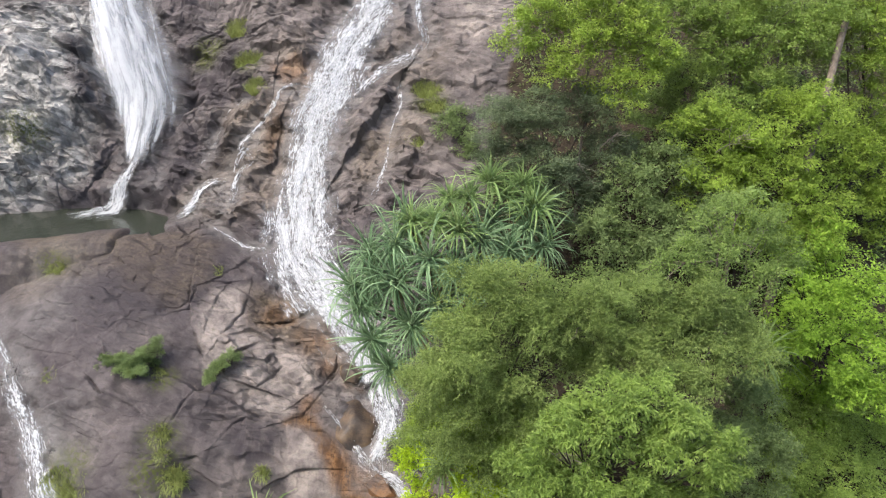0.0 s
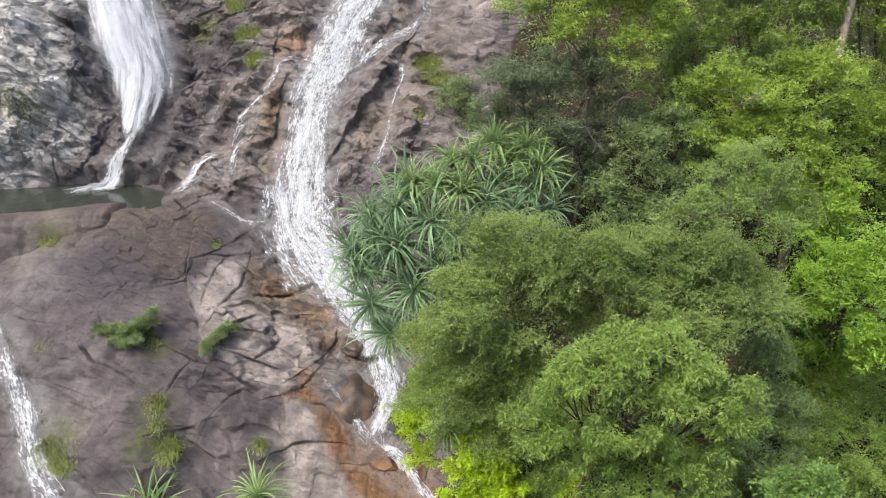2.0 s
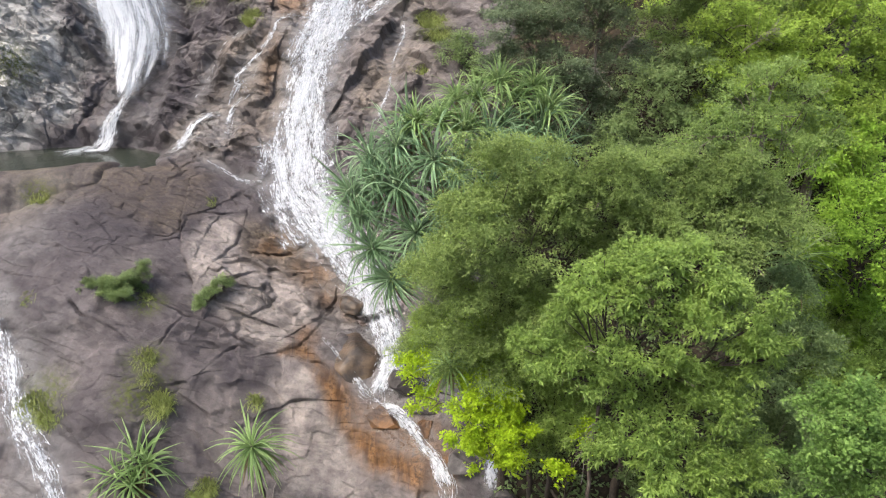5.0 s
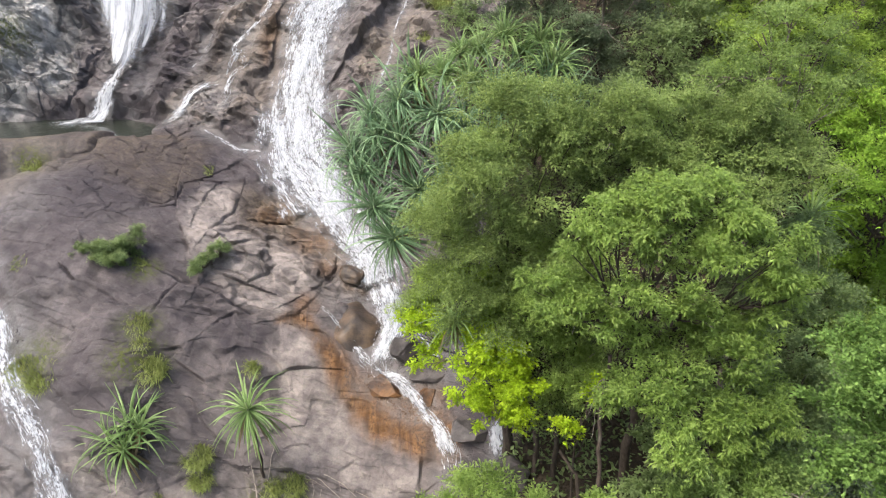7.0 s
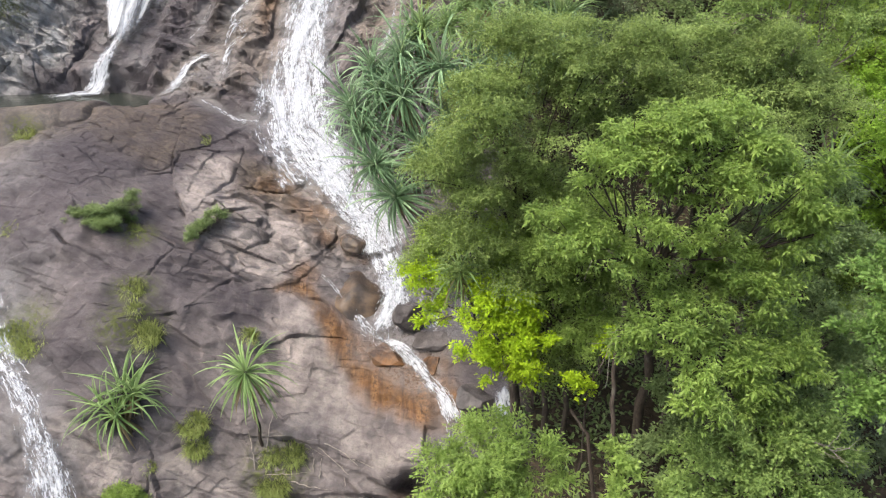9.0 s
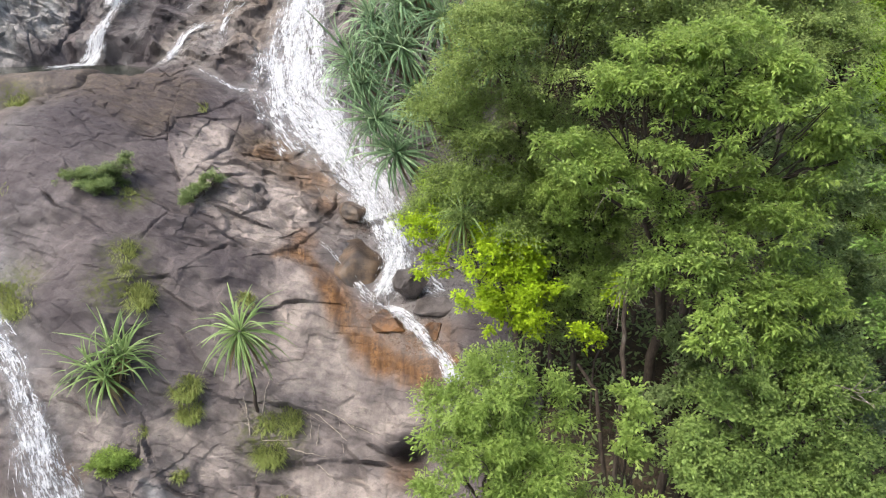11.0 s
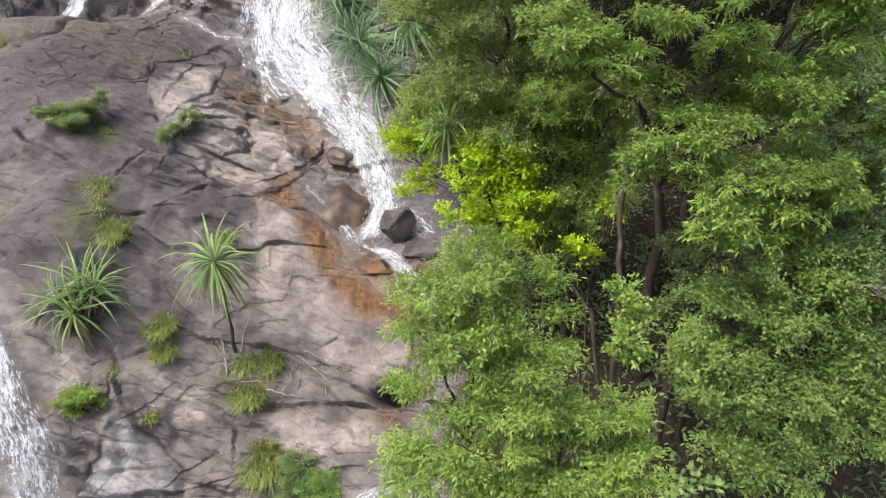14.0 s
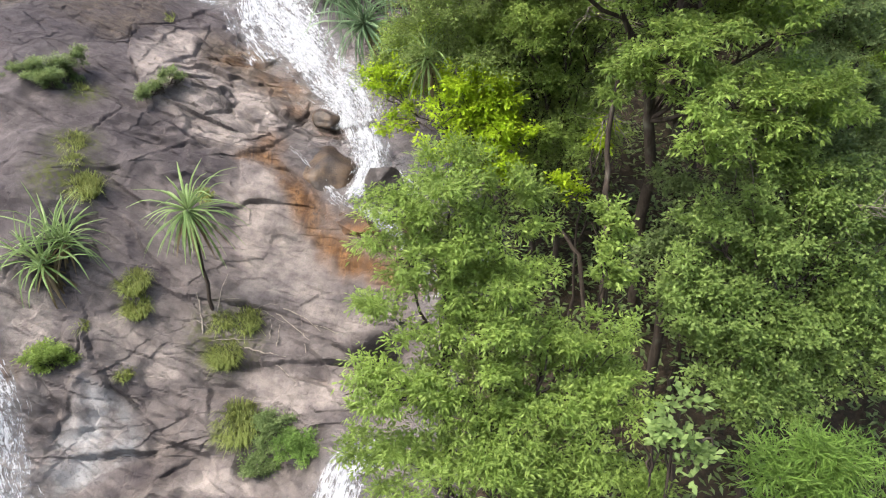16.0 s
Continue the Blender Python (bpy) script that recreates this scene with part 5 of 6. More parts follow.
SPREADING_TREE = [(2.6, 10.1, 11.7, 0.60), (3.3, 10.2, 11.8, 0.64), (4.0, 10.2, 11.9, 0.64), (2.1, 9.9, 11.4, 0.47), (4.5, 10.0, 11.2, 0.69), (5.1, 9.8, 11.2, 0.55), (5.4, 9.6, 10.7, 0.42), (5.2, 10.0, 10.4, 0.58), (1.6, 10.0, 10.4, 0.58), (2.1, 9.7, 10.2, 0.53), (3.0, 9.9, 9.6, 0.46), (3.3, 9.5, 9.1, 0.54), (4.1, 9.8, 9.4, 0.68), (4.8, 9.8, 9.4, 0.68), (2.8, 9.3, 8.7, 0.45), (3.5, 9.1, 8.5, 0.53), (4.4, 9.5, 8.3, 0.65), (5.2, 9.6, 8.3, 0.70), (3.7, 8.8, 7.9, 0.48), (4.7, 9.2, 7.5, 0.51), (3.1, 9.9, 11.3, 0.47), (2.8, 9.7, 10.7, 0.43), (3.8, 9.8, 11.0, 0.51), (3.8, 9.6, 10.3, 0.43)]
LIME_SHRUB = [(0.5, 11.5, 7.9, 0.46), (0.9, 11.3, 7.6, 0.49), (0.3, 11.2, 7.4, 0.39), (1.1, 11.1, 7.1, 0.44), (0.7, 11.1, 7.2, 0.39), (1.0, 11.5, 8.1, 0.41), (1.4, 11.3, 7.6, 0.37), (0.6, 11.6, 8.4, 0.41), (1.2, 11.6, 8.3, 0.37), (-0.7, 12.7, 8.2, 0.47), (-0.6, 12.3, 7.6, 0.35)]
LIME_SAPLING = [(2.3, 10.9, 6.8, 0.28), (2.9, 11.2, 7.6, 0.24)]
WEEPING_TREE = [(1.8, 13.1, 7.5, 0.86), (2.0, 12.6, 6.5, 0.73), (1.1, 13.3, 7.9, 0.86), (2.4, 13.3, 8.3, 0.73), (2.8, 12.9, 7.3, 0.73)]
WILLOWY_SHRUB = [(0.4, 8.2, 7.6, 0.61), (-0.2, 7.9, 7.3, 0.47), (1.0, 8.0, 7.4, 0.53), (0.0, 7.8, 6.8, 0.57), (0.8, 7.8, 6.7, 0.65), (-0.2, 7.5, 6.4, 0.41)]
WILLOWY_LOW = [(-0.3, 7.1, 5.5, 0.53), (-0.6, 7.0, 5.7, 0.27), (0.5, 7.3, 5.8, 0.60), (1.1, 7.4, 6.3, 0.46), (1.5, 7.3, 5.9, 0.53), (2.0, 7.3, 5.8, 0.50), (2.2, 7.3, 6.2, 0.29), (0.8, 7.0, 5.0, 0.67), (1.6, 7.1, 5.0, 0.67), (0.1, 6.8, 4.7, 0.57), (2.3, 7.1, 5.2, 0.53), (2.4, 6.8, 4.6, 0.50), (1.2, 6.7, 4.4, 0.60), (-0.6, 7.2, 4.6, 0.32), (0.7, 7.8, 6.5, 0.48)]
SAPLING = [(2.4, 8.6, 7.1, 0.27), (2.5, 8.5, 6.8, 0.27), (2.3, 8.3, 6.6, 0.23), (2.5, 8.2, 6.4, 0.23)]
ROUND_TREE = [(3.5, 8.61, 6.38, 0.41), (3.31, 8.52, 5.91, 0.49), (3.98, 8.62, 6.09, 0.49), (4.17, 8.45, 5.42, 0.65), (4.84, 8.92, 6.74, 0.57), (4.94, 8.74, 5.98, 0.65), (5.61, 8.85, 6.26, 0.65), (5.99, 9.04, 6.73, 0.57), (5.61, 8.57, 5.4, 0.73), (4.85, 8.37, 5.13, 0.65), (3.89, 8.25, 5.14, 0.57), (4.37, 8.08, 4.66, 0.57), (5.23, 8.19, 4.74, 0.57), (6.19, 8.67, 5.68, 0.66), (6.0, 8.29, 4.92, 0.57), (3.79, 8.9, 6.95, 0.42), (4.36, 9.0, 7.13, 0.45), (5.03, 9.11, 7.41, 0.42), (5.7, 9.22, 7.4, 0.46), (4.45, 8.82, 6.65, 0.45), (5.31, 8.93, 6.93, 0.45)]
BLUE_TREE = [(5.5, 8.0, 10.4, 0.51), (5.9, 7.9, 9.9, 0.60), (5.2, 7.7, 9.9, 0.35), (5.8, 7.6, 9.2, 0.60), (5.5, 7.4, 9.0, 0.51), (5.9, 8.1, 10.7, 0.43), (6.3, 7.9, 9.9, 0.64)]
BAMBOO = [(4.1, 6.6, 4.78, 0.38), (4.5, 6.7, 4.88, 0.41), (5.0, 6.6, 4.78, 0.41), (4.2, 6.5, 4.48, 0.38), (4.8, 6.5, 4.38, 0.44)]
LIME_TREE = [(11.1, 15.2, 11.6, 0.8), (10.6, 14.5, 10.7, 0.8), (10.9, 13.8, 10.5, 0.8), (10.3, 15.5, 11.1, 0.7), (10.1, 13.6, 9.8, 0.7), (10.6, 12.9, 9.7, 0.7), (9.6, 14.6, 10.3, 0.6), (9.8, 15.4, 10.8, 0.55), (10.4, 16.8, 9.7, 0.82), (11.0, 17.1, 10.4, 0.89), (10.7, 16.3, 8.6, 0.89), (11.2, 16.5, 9.0, 0.82), (10.0, 16.3, 9.1, 0.59), (10.8, 15.9, 7.7, 0.82), (11.2, 15.9, 8.0, 0.74), (10.4, 17.4, 11.1, 0.82), (11.2, 17.7, 11.6, 0.97), (11.2, 15.5, 6.9, 0.74)]
TALL_LIME = [(13.3, 22.8, 17.0, 1.39), (14.1, 22.2, 15.6, 1.39), (13.6, 21.4, 14.3, 1.20), (14.0, 20.6, 12.6, 1.20), (12.6, 20.8, 13.2, 1.10), (14.0, 23.1, 17.8, 1.30), (14.6, 21.3, 14.0, 1.30), (15.0, 20.3, 11.4, 1.49), (11.9, 19.6, 10.9, 1.01)]
LIGHT_TREE = [(2.8, 20.9, 17.7, 0.93), (4.4, 20.7, 16.9, 1.11), (5.7, 20.7, 17.0, 1.11), (3.6, 20.1, 16.3, 0.76), (5.3, 19.9, 15.8, 0.76), (6.3, 20.2, 16.5, 0.76), (4.3, 21.2, 18.0, 1.02), (5.7, 21.2, 18.2, 1.02), (2.3, 20.5, 17.1, 0.67)]
GREY_TREE = [(9.1, 21.3, 15.4, 1.35), (8.3, 21.7, 16.7, 1.07), (9.8, 22.1, 17.2, 1.35), (11.1, 21.8, 16.4, 1.35), (8.7, 22.2, 17.8, 1.07), (10.7, 22.3, 17.7, 1.26), (12.0, 22.2, 17.6, 1.26), (7.4, 22.0, 17.6, 0.89)]
SLOPE_TREE = [(10.2, 19.6, 14.4, 1.28), (8.8, 19.4, 14.0, 1.28), (7.7, 19.5, 14.8, 0.93), (9.7, 19.0, 13.0, 1.28), (7.9, 18.9, 13.2, 1.10), (11.1, 18.6, 12.5, 1.10), (10.4, 18.1, 11.6, 1.02), (9.3, 18.3, 11.9, 1.10), (11.1, 19.7, 15.0, 1.02)]
LOW_TREE = [(6.8, 19.3, 13.5, 0.94), (7.3, 18.7, 12.0, 1.12), (5.8, 18.7, 12.0, 1.12), (4.7, 18.4, 11.6, 0.94), (5.6, 19.0, 13.2, 0.77), (8.7, 18.8, 12.2, 1.12), (5.9, 18.1, 11.0, 0.94), (7.5, 18.3, 11.1, 1.03)]
DARK_SHRUB = [(1.98, 19.74, 14.77, 0.93), (3.02, 19.84, 14.86, 0.94), (4.49, 20.52, 14.9, 0.97), (5.4, 20.5, 13.7, 0.9), (1.6, 19.05, 13.83, 0.64), (3.05, 19.35, 13.58, 0.94), (4.3, 20.1, 12.8, 0.99), (2.79, 19.05, 12.57, 0.87), (4.6, 19.5, 11.9, 0.81)]
RIGHT_TREE = [(7.0, 12.7, 9.9, 0.78), (7.5, 12.3, 9.0, 0.78), (6.6, 12.0, 8.4, 0.68), (7.4, 11.8, 7.7, 0.78), (5.7, 11.9, 8.3, 0.58), (6.8, 12.3, 9.2, 0.68), (6.2, 11.6, 7.6, 0.58), (6.0, 12.4, 9.4, 0.68), (7.6, 11.4, 6.8, 0.68), (6.9, 11.4, 7.1, 0.58)]
BACK_TREE = [(11.7, 17.7, 7.5, 1.20), (12.2, 17.0, 6.1, 1.20), (12.9, 17.7, 7.5, 1.20), (10.7, 17.8, 8.2, 1.03), (11.1, 17.0, 6.4, 1.03), (10.1, 17.3, 7.0, 1.03), (12.8, 16.1, 4.5, 1.03), (11.3, 16.3, 4.8, 1.03), (9.5, 16.7, 5.7, 1.03), (8.7, 18.1, 8.9, 1.03)]
UPPER_TREE = [(8.3, 23.6, 15.3, 1.19), (8.8, 22.9, 13.7, 1.19), (7.3, 23.1, 14.1, 1.19), (10.8, 23.2, 14.4, 1.19), (7.7, 24.7, 17.7, 1.19), (12.6, 23.4, 14.8, 1.19)]
INNER_TREE = [(1.92, 12.29, 8.22, 0.68), (2.48, 11.96, 7.55, 0.57), (1.25, 12.21, 8.22, 0.57), (1.47, 12.52, 8.9, 0.68), (2.37, 12.51, 8.78, 0.68), (2.93, 12.28, 8.34, 0.57), (2.03, 11.75, 7.21, 0.53), (2.82, 11.73, 7.33, 0.47), (0.81, 12.44, 8.88, 0.53), (1.47, 12.64, 9.23, 0.57), (2.26, 12.62, 9.23, 0.57), (1.03, 11.88, 7.64, 0.43)]
FLANK_TREE = [(5.4, 10.3, 7.2, 0.47), (6.2, 10.4, 7.3, 0.51), (6.8, 10.5, 7.4, 0.51), (4.9, 10.4, 7.6, 0.42), (5.8, 10.5, 7.7, 0.47), (6.7, 10.7, 8.1, 0.51), (5.5, 10.8, 8.3, 0.47), (4.6, 10.2, 7.1, 0.34), (6.2, 10.2, 6.8, 0.42), (5.7, 10.0, 6.6, 0.38)]
SHADE_TREE = [(3.9, 10.1, 6.3, 0.48), (4.5, 10.1, 6.2, 0.52), (4.4, 9.9, 5.7, 0.48), (5.0, 10.0, 5.9, 0.43), (3.7, 10.4, 7.0, 0.43), (3.4, 9.9, 5.9, 0.39)]
CREST_TREE = [(1.6, 11.9, 9.2, 0.54), (2.3, 11.9, 9.1, 0.54), (2.8, 11.9, 9.2, 0.54), (2.0, 12.3, 9.8, 0.64), (2.7, 12.2, 9.7, 0.64)]
OVAL_SHRUB = [(2.8, 6.4, 5.9, 0.17), (2.7, 6.3, 5.6, 0.19), (2.5, 6.3, 5.6, 0.12), (3.0, 6.3, 5.6, 0.12), (2.9, 6.2, 5.3, 0.19)]
DRY_BRUSH = [(10.6, 15.5, 6.6, 0.60), (11.0, 15.3, 6.3, 0.54), (10.0, 15.1, 6.1, 0.44)]
BANK_SHRUB = [(10.1, 16.0, 7.4, 0.83), (11.0, 15.4, 7.3, 0.89), (12.2, 15.6, 7.5, 0.97), (10.1, 14.6, 6.7, 0.79), (11.1, 14.2, 6.7, 0.92), (12.0, 14.4, 6.9, 0.85), (9.3, 13.9, 6.2, 0.77), (10.1, 13.4, 6.2, 0.83), (11.1, 13.0, 6.2, 0.88), (9.1, 15.1, 6.7, 0.73)]
SHADE_SHRUB = [(8.6, 12.1, 5.1, 0.56), (7.7, 12.0, 4.9, 0.50), (8.8, 11.3, 4.7, 0.60), (7.9, 11.3, 4.5, 0.55), (6.7, 11.7, 4.5, 0.50)]
CANOPY_TREE = [(6.8, 14.3, 14.5, 0.5), (6.1, 14.0, 14.3, 0.45), (7.5, 14.2, 13.9, 0.5), (6.5, 13.7, 13.7, 0.5), (5.5, 13.5, 13.5, 0.45), (7.2, 13.4, 13.0, 0.5), (4.8, 13.3, 13.3, 0.4), (5.9, 13.3, 13.0, 0.45), (8.0, 14.0, 13.2, 0.5), (6.7, 13.1, 12.5, 0.45)]
EDGE_TREE = [(-0.4, 13.6, 8.7, 0.55), (0.2, 13.2, 9.0, 0.55), (0.7, 12.8, 9.2, 0.5), (-0.5, 13.3, 8.0, 0.45), (0.1, 12.9, 8.2, 0.45), (0.9, 12.5, 8.7, 0.45), (0.3, 13.4, 9.7, 0.55), (-0.8, 13.8, 8.2, 0.35)]
SPIKY_HEAD = (0.01, 12.01, 8.80)


tree("tree", SPREADING_TREE, "whorl", LEAF_GLOSSY, "spreading tree with glossy drooping green leaf clusters", base=(3.75, 11.7, below(3.75, 11.7) - 0.1), fork=(3.4, 10.45, 10.4), thick=0.12, seed=11)
tree("tree", RIGHT_TREE, "small", LEAF_FERN, "dark green tree deep in the forest", thick=0.12, seed=30)
tree("tree", BACK_TREE, "far", LEAF_FERN, "green tree above the forest floor", thick=0.12, seed=31)
tree("tree", UPPER_TREE, "far", LEAF_OLIVE, "light green tree on the upper slope", thick=0.05, seed=32)
tree("tree", INNER_TREE, "feather", LEAF_FRESH, "slender tree with drooping olive sprays", thick=0.08, seed=33, bare=5)
tree("tree", FLANK_TREE, "broad", LEAF_FERN, "leafy tree in the shade of the forest", thick=0.09, seed=34)
tree("tree", SHADE_TREE, "broad", LEAF_FERN, "small dark tree in the forest shade", thick=0.06, seed=37)
tree("tree", CREST_TREE, "feather", LEAF_FRESH, "olive green tree over the stream", thick=0.07, seed=38)
tree("shrub", BANK_SHRUB, "small", LEAF_FRESH, "low leafy shrub covering the bank", thick=0.04, seed=39, category="shrub")
tree("shrub", SHADE_SHRUB, "small", LEAF_GREY, "dull green thicket in the forest shade", thick=0.04, seed=45, category="shrub", bare=8)
tree("tree", FEATHER_TREE, "feather", LEAF_FEATHER, "leafy tree with fine dull green foliage", thick=0.13, seed=12)
tree("tree", MIDDLE_TREE, "feather", LEAF_FEATHER, "round tree with fine dull green leaves", thick=0.13, seed=13, fork=(5.1, 13.8, 12.3), bare=4)
tree("tree", CANOPY_TREE, "feather", LEAF_OLIVE, "slender tree with a light olive feathery crown", thick=0.09, seed=46, bark=BARK_PALE, bare=8, thin=0.85)
tree("tree", EDGE_TREE, "feather", LEAF_BRIGHT, "small tree with drooping yellow-green sprays beside the falls", base=(1.7, 15.0, below(1.7, 15.0) - 0.1), thick=0.05, seed=47, bare=6)
tree("tree", WEEPING_TREE, "feather", LEAF_OLIVE, "weeping tree with drooping olive sprays", thick=0.08, seed=14, bare=6)
tree("shrub", LIME_SHRUB, "broad", LEAF_LIME, "bright yellow-green leafy shrub over the stream", base=(1.5, 13.4, below(1.5, 13.4) - 0.1), thick=0.04, seed=15, category="shrub")
tree("sapling", LIME_SAPLING, "broad", LEAF_LIME, "slim sapling with yellow-green leaf tufts", thick=0.03, seed=16, category="shrub")
tree("shrub", WILLOWY_SHRUB, "lance", LEAF_FRESH, "dense shrub with narrow fresh green leaves", thick=0.07, seed=17, category="shrub")
tree("shrub", WILLOWY_LOW, "lance", LEAF_FRESH, "broad mass of narrow-leaved fresh green shrub", thick=0.07, seed=18, category="shrub")
tree("sapling", SAPLING, "broad", LEAF_FRESH, "young tree with pale green leaves", thick=0.03, seed=19, category="shrub")
tree("tree", ROUND_TREE, "small", LEAF_OLIVE, "dense round-leaved green tree low on the slope", thick=0.1, seed=20)
tree("tree", BLUE_TREE, "small", LEAF_BLUE, "tree with cool green leaves", base=(8.6, 9.6, below(8.6, 9.6) - 0.1), thick=0.08, seed=21)
tree("bamboo", BAMBOO, "blade", LEAF_BAMBOO, "arching bamboo clump with long light green leaves", thick=0.03, seed=22, category="bamboo", thin=0.7)
tree("tree", LIME_TREE, "far", LEAF_VIVID, "tree with bright yellow-green foliage", thick=0.12, seed=23, thin=0.85, bare=4)
tree("tree", TALL_LIME, "far", LEAF_BRIGHT, "tall tree with bright green foliage", thick=0.15, seed=24)
tree("tree", LIGHT_TREE, "far", LEAF_BRIGHT, "light green tree beside the bare rock", thick=0.06, seed=25, bark=BARK_PALE, bare=4)
tree("tree", GREY_TREE, "far", LEAF_FRESH, "tall fresh green tree high on the slope", thick=0.14, seed=26, bark=BARK_PALE, bare=4)
tree("tree", SLOPE_TREE, "far", LEAF_BRIGHT, "broad light green tree on the slope", thick=0.12, seed=27, bare=6)
tree("tree", LOW_TREE, "far", LEAF_FERN, "low green tree with bamboo-like sprays", thick=0.1, seed=28, bare=3)
tree("shrub", DARK_SHRUB, "small", LEAF_GREY, "grey-green twiggy thicket beside the falls", thick=0.08, seed=29, category="shrub", thin=1.2, bare=16)


def strap_rosette(rg, count, length, width, lo=-40, hi=82):
    """Long narrow folded leaves round one point, stiff at first, then bent over."""
    co, fa = [], []
    seg = 7
    for i in range(count):
        az = i * 2.39996 + rg.uniform(-0.2, 0.2)
        el = radians(hi + (lo - hi) * (i / count) ** 0.8 + rg.uniform(-8, 8))
        ln = length * rg.uniform(0.6, 1.12)
        bend = rg.uniform(0.35, 0.8)
        d = np.array([math.cos(az) * math.cos(el), math.sin(az) * math.cos(el), math.sin(el)])
        side = np.array([-math.sin(az), math.cos(az), 0.0])
        p = d * 0.05
        first = len(co)
        for k in range(seg + 1):
            t = k / seg
            w = width * 0.5 * (1 - t**2.5) * (0.8 + 0.4 * min(t * 4, 1)) + 0.002
            nrm = np.cross(side, d)
            co += [p + side * w + nrm * w * 0.55, p, p - side * w + nrm * w * 0.55]
            d = d + np.array([0, 0, -1.0]) * (0.04 + (0.3 if abs(t - bend) < 0.16 else 0.05))
            d /= np.linalg.norm(d)
            p = p + d * ln / seg
        for k in range(seg):
            a = first + 3 * k
            fa += [[a, a + 1, a + 4, a + 3], [a + 1, a + 2, a + 5, a + 4]]
    return np.array(co), np.array(fa)


def screw_pine(at, heads, scale, label, lean, seed, count=78, group="screw pines"):
    """A screw pine > trunk, a branch and a rosette of leaves for each head."""
    r = random.Random(seed)
    ob = thing("screw_pine", at, label, "screw pine", group)
    at = Vector(at)
    fork = Vector(lean)
    trunk = bent((0, 0, 0), fork, 0, 0.04, 7, r)
    part("trunk", mesh_data("trunk", *tube(trunk, np.linspace(0.08, 0.055, 8) * (0.35 + 0.5 * scale) * (0.6 if len(heads) == 1 else 1.0), 8), BARK, True), ob)
    rg = np.random.default_rng(seed)
    kinds = [mesh_data("rosette", *strap_rosette(rg, count, 1.15 * scale, 0.04 * scale), LEAF_STRAP) for _ in range(3)]
    young = mesh_data("rosette", *strap_rosette(rg, count, (0.95 if len(heads) > 4 else 1.15) * scale, 0.04 * scale, -55 if len(heads) == 1 else 5), LEAF_STRAP_LIGHTER)
    # the highest third of heads goes lighter: light from above put into leaf colour
    crest = sorted(q[2] for q in heads)[-max(1, len(heads) // 3)]
    dry = mesh_data("dry_leaves", *strap_rosette(rg, 14, 1.0 * scale, 0.06 * scale, -80, -35), LEAF_DRY)
    for head in heads:
        h = Vector(head) - at
        if len(heads) > 1:
            part("branch", mesh_data("branch", *tube(bent(fork, h, 0.15, 0.05, 5, r), np.linspace(0.05, 0.035, 6) * min(1.0, 0.15 * len(heads)), 6), BARK_PALE, True), ob)
        ro = part("rosette", young if head[2] >= crest or len(heads) < 5 else r.choice(kinds), ob, "", h)
        out = (h - fork) * 0.35 + Vector((r.uniform(-0.3, 0.3), r.uniform(-0.5, 0.1), 0.9)) if len(heads) > 1 else Vector((0, -0.15, 1))
        ro.rotation_euler = (out.to_track_quat("Z", "Y") @ Euler((0, 0, r.uniform(0, 6.3))).to_quaternion()).to_euler()
        ro.scale = [r.uniform(0.85, 1.1)] * 3
        if r.random() < 0.6 or len(heads) < 5:
            part("dry_leaves", dry, ro, "hanging dry brown leaves")
    return ob


PINE_HEADS = [(2.3, 18.3, 13.5), (1.3, 18.2, 13.6), (0.2, 17.6, 13.3), (-0.8, 17.2, 12.8), (0.9, 16.4, 11.2), (-1.9, 16.5, 11.5), (2.6, 17.8, 13.0), (-0.22, 16.97, 12.88), (-1.32, 16.79, 12.27), (0.74, 17.70, 13.27), (1.81, 18.11, 13.20), (2.36, 17.54, 12.46), (-2.05, 17.00, 12.00), (1.04, 16.95, 12.37), (-0.37, 16.36, 12.05), (-2.54, 16.68, 11.09), (-1.31, 16.28, 11.40), (0.25, 16.14, 11.81), (1.84, 16.91, 12.05), (-1.95, 15.79, 9.88), (-1.48, 15.45, 9.16), (-0.85, 15.87, 10.28), (-2.28, 16.24, 10.61), (-0.14, 16.19, 10.73), (2.83, 17.25, 12.06), (-1.03, 17.49, 12.57), (1.41, 17.83, 12.60), (0.41, 16.87, 12.67)]
screw_pine((0.3, 18.6, below(0.3, 18.6) - 0.2), PINE_HEADS, 1.18, "many-headed screw pine with long arching strap leaves", (-0.2, -1.2, 2.6), 40)
screw_pine(spot(-4.85, -7.95, -0.1), [(-4.85, 12.95, 5.85)], 1.1, "single-stemmed young screw pine on bare rock", Vector((-4.85, 12.95, 5.8)) - spot(-4.85, -7.95, -0.1), 41, 66)
screw_pine(spot(-7.7, -7.3, -0.1), [(-8.0, 13.3, 5.0), (-8.4, 13.1, 4.75), (-7.65, 13.2, 5.1), (-8.0, 12.9, 4.7)], 1.1, "low bushy screw pine growing on bare rock", Vector((-8.0, 13.4, 4.5)) - spot(-7.7, -7.3, -0.1), 42, 30)
screw_pine((8.9, 16.6, below(8.9, 16.6) - 0.1), [(8.55, 15.11, 9.86)], 1.5, "fan-like screw pine among the trees", Vector((8.55, 15.11, 9.76)) - Vector((8.9, 16.6, below(8.9, 16.6) - 0.1)), 43, 50)


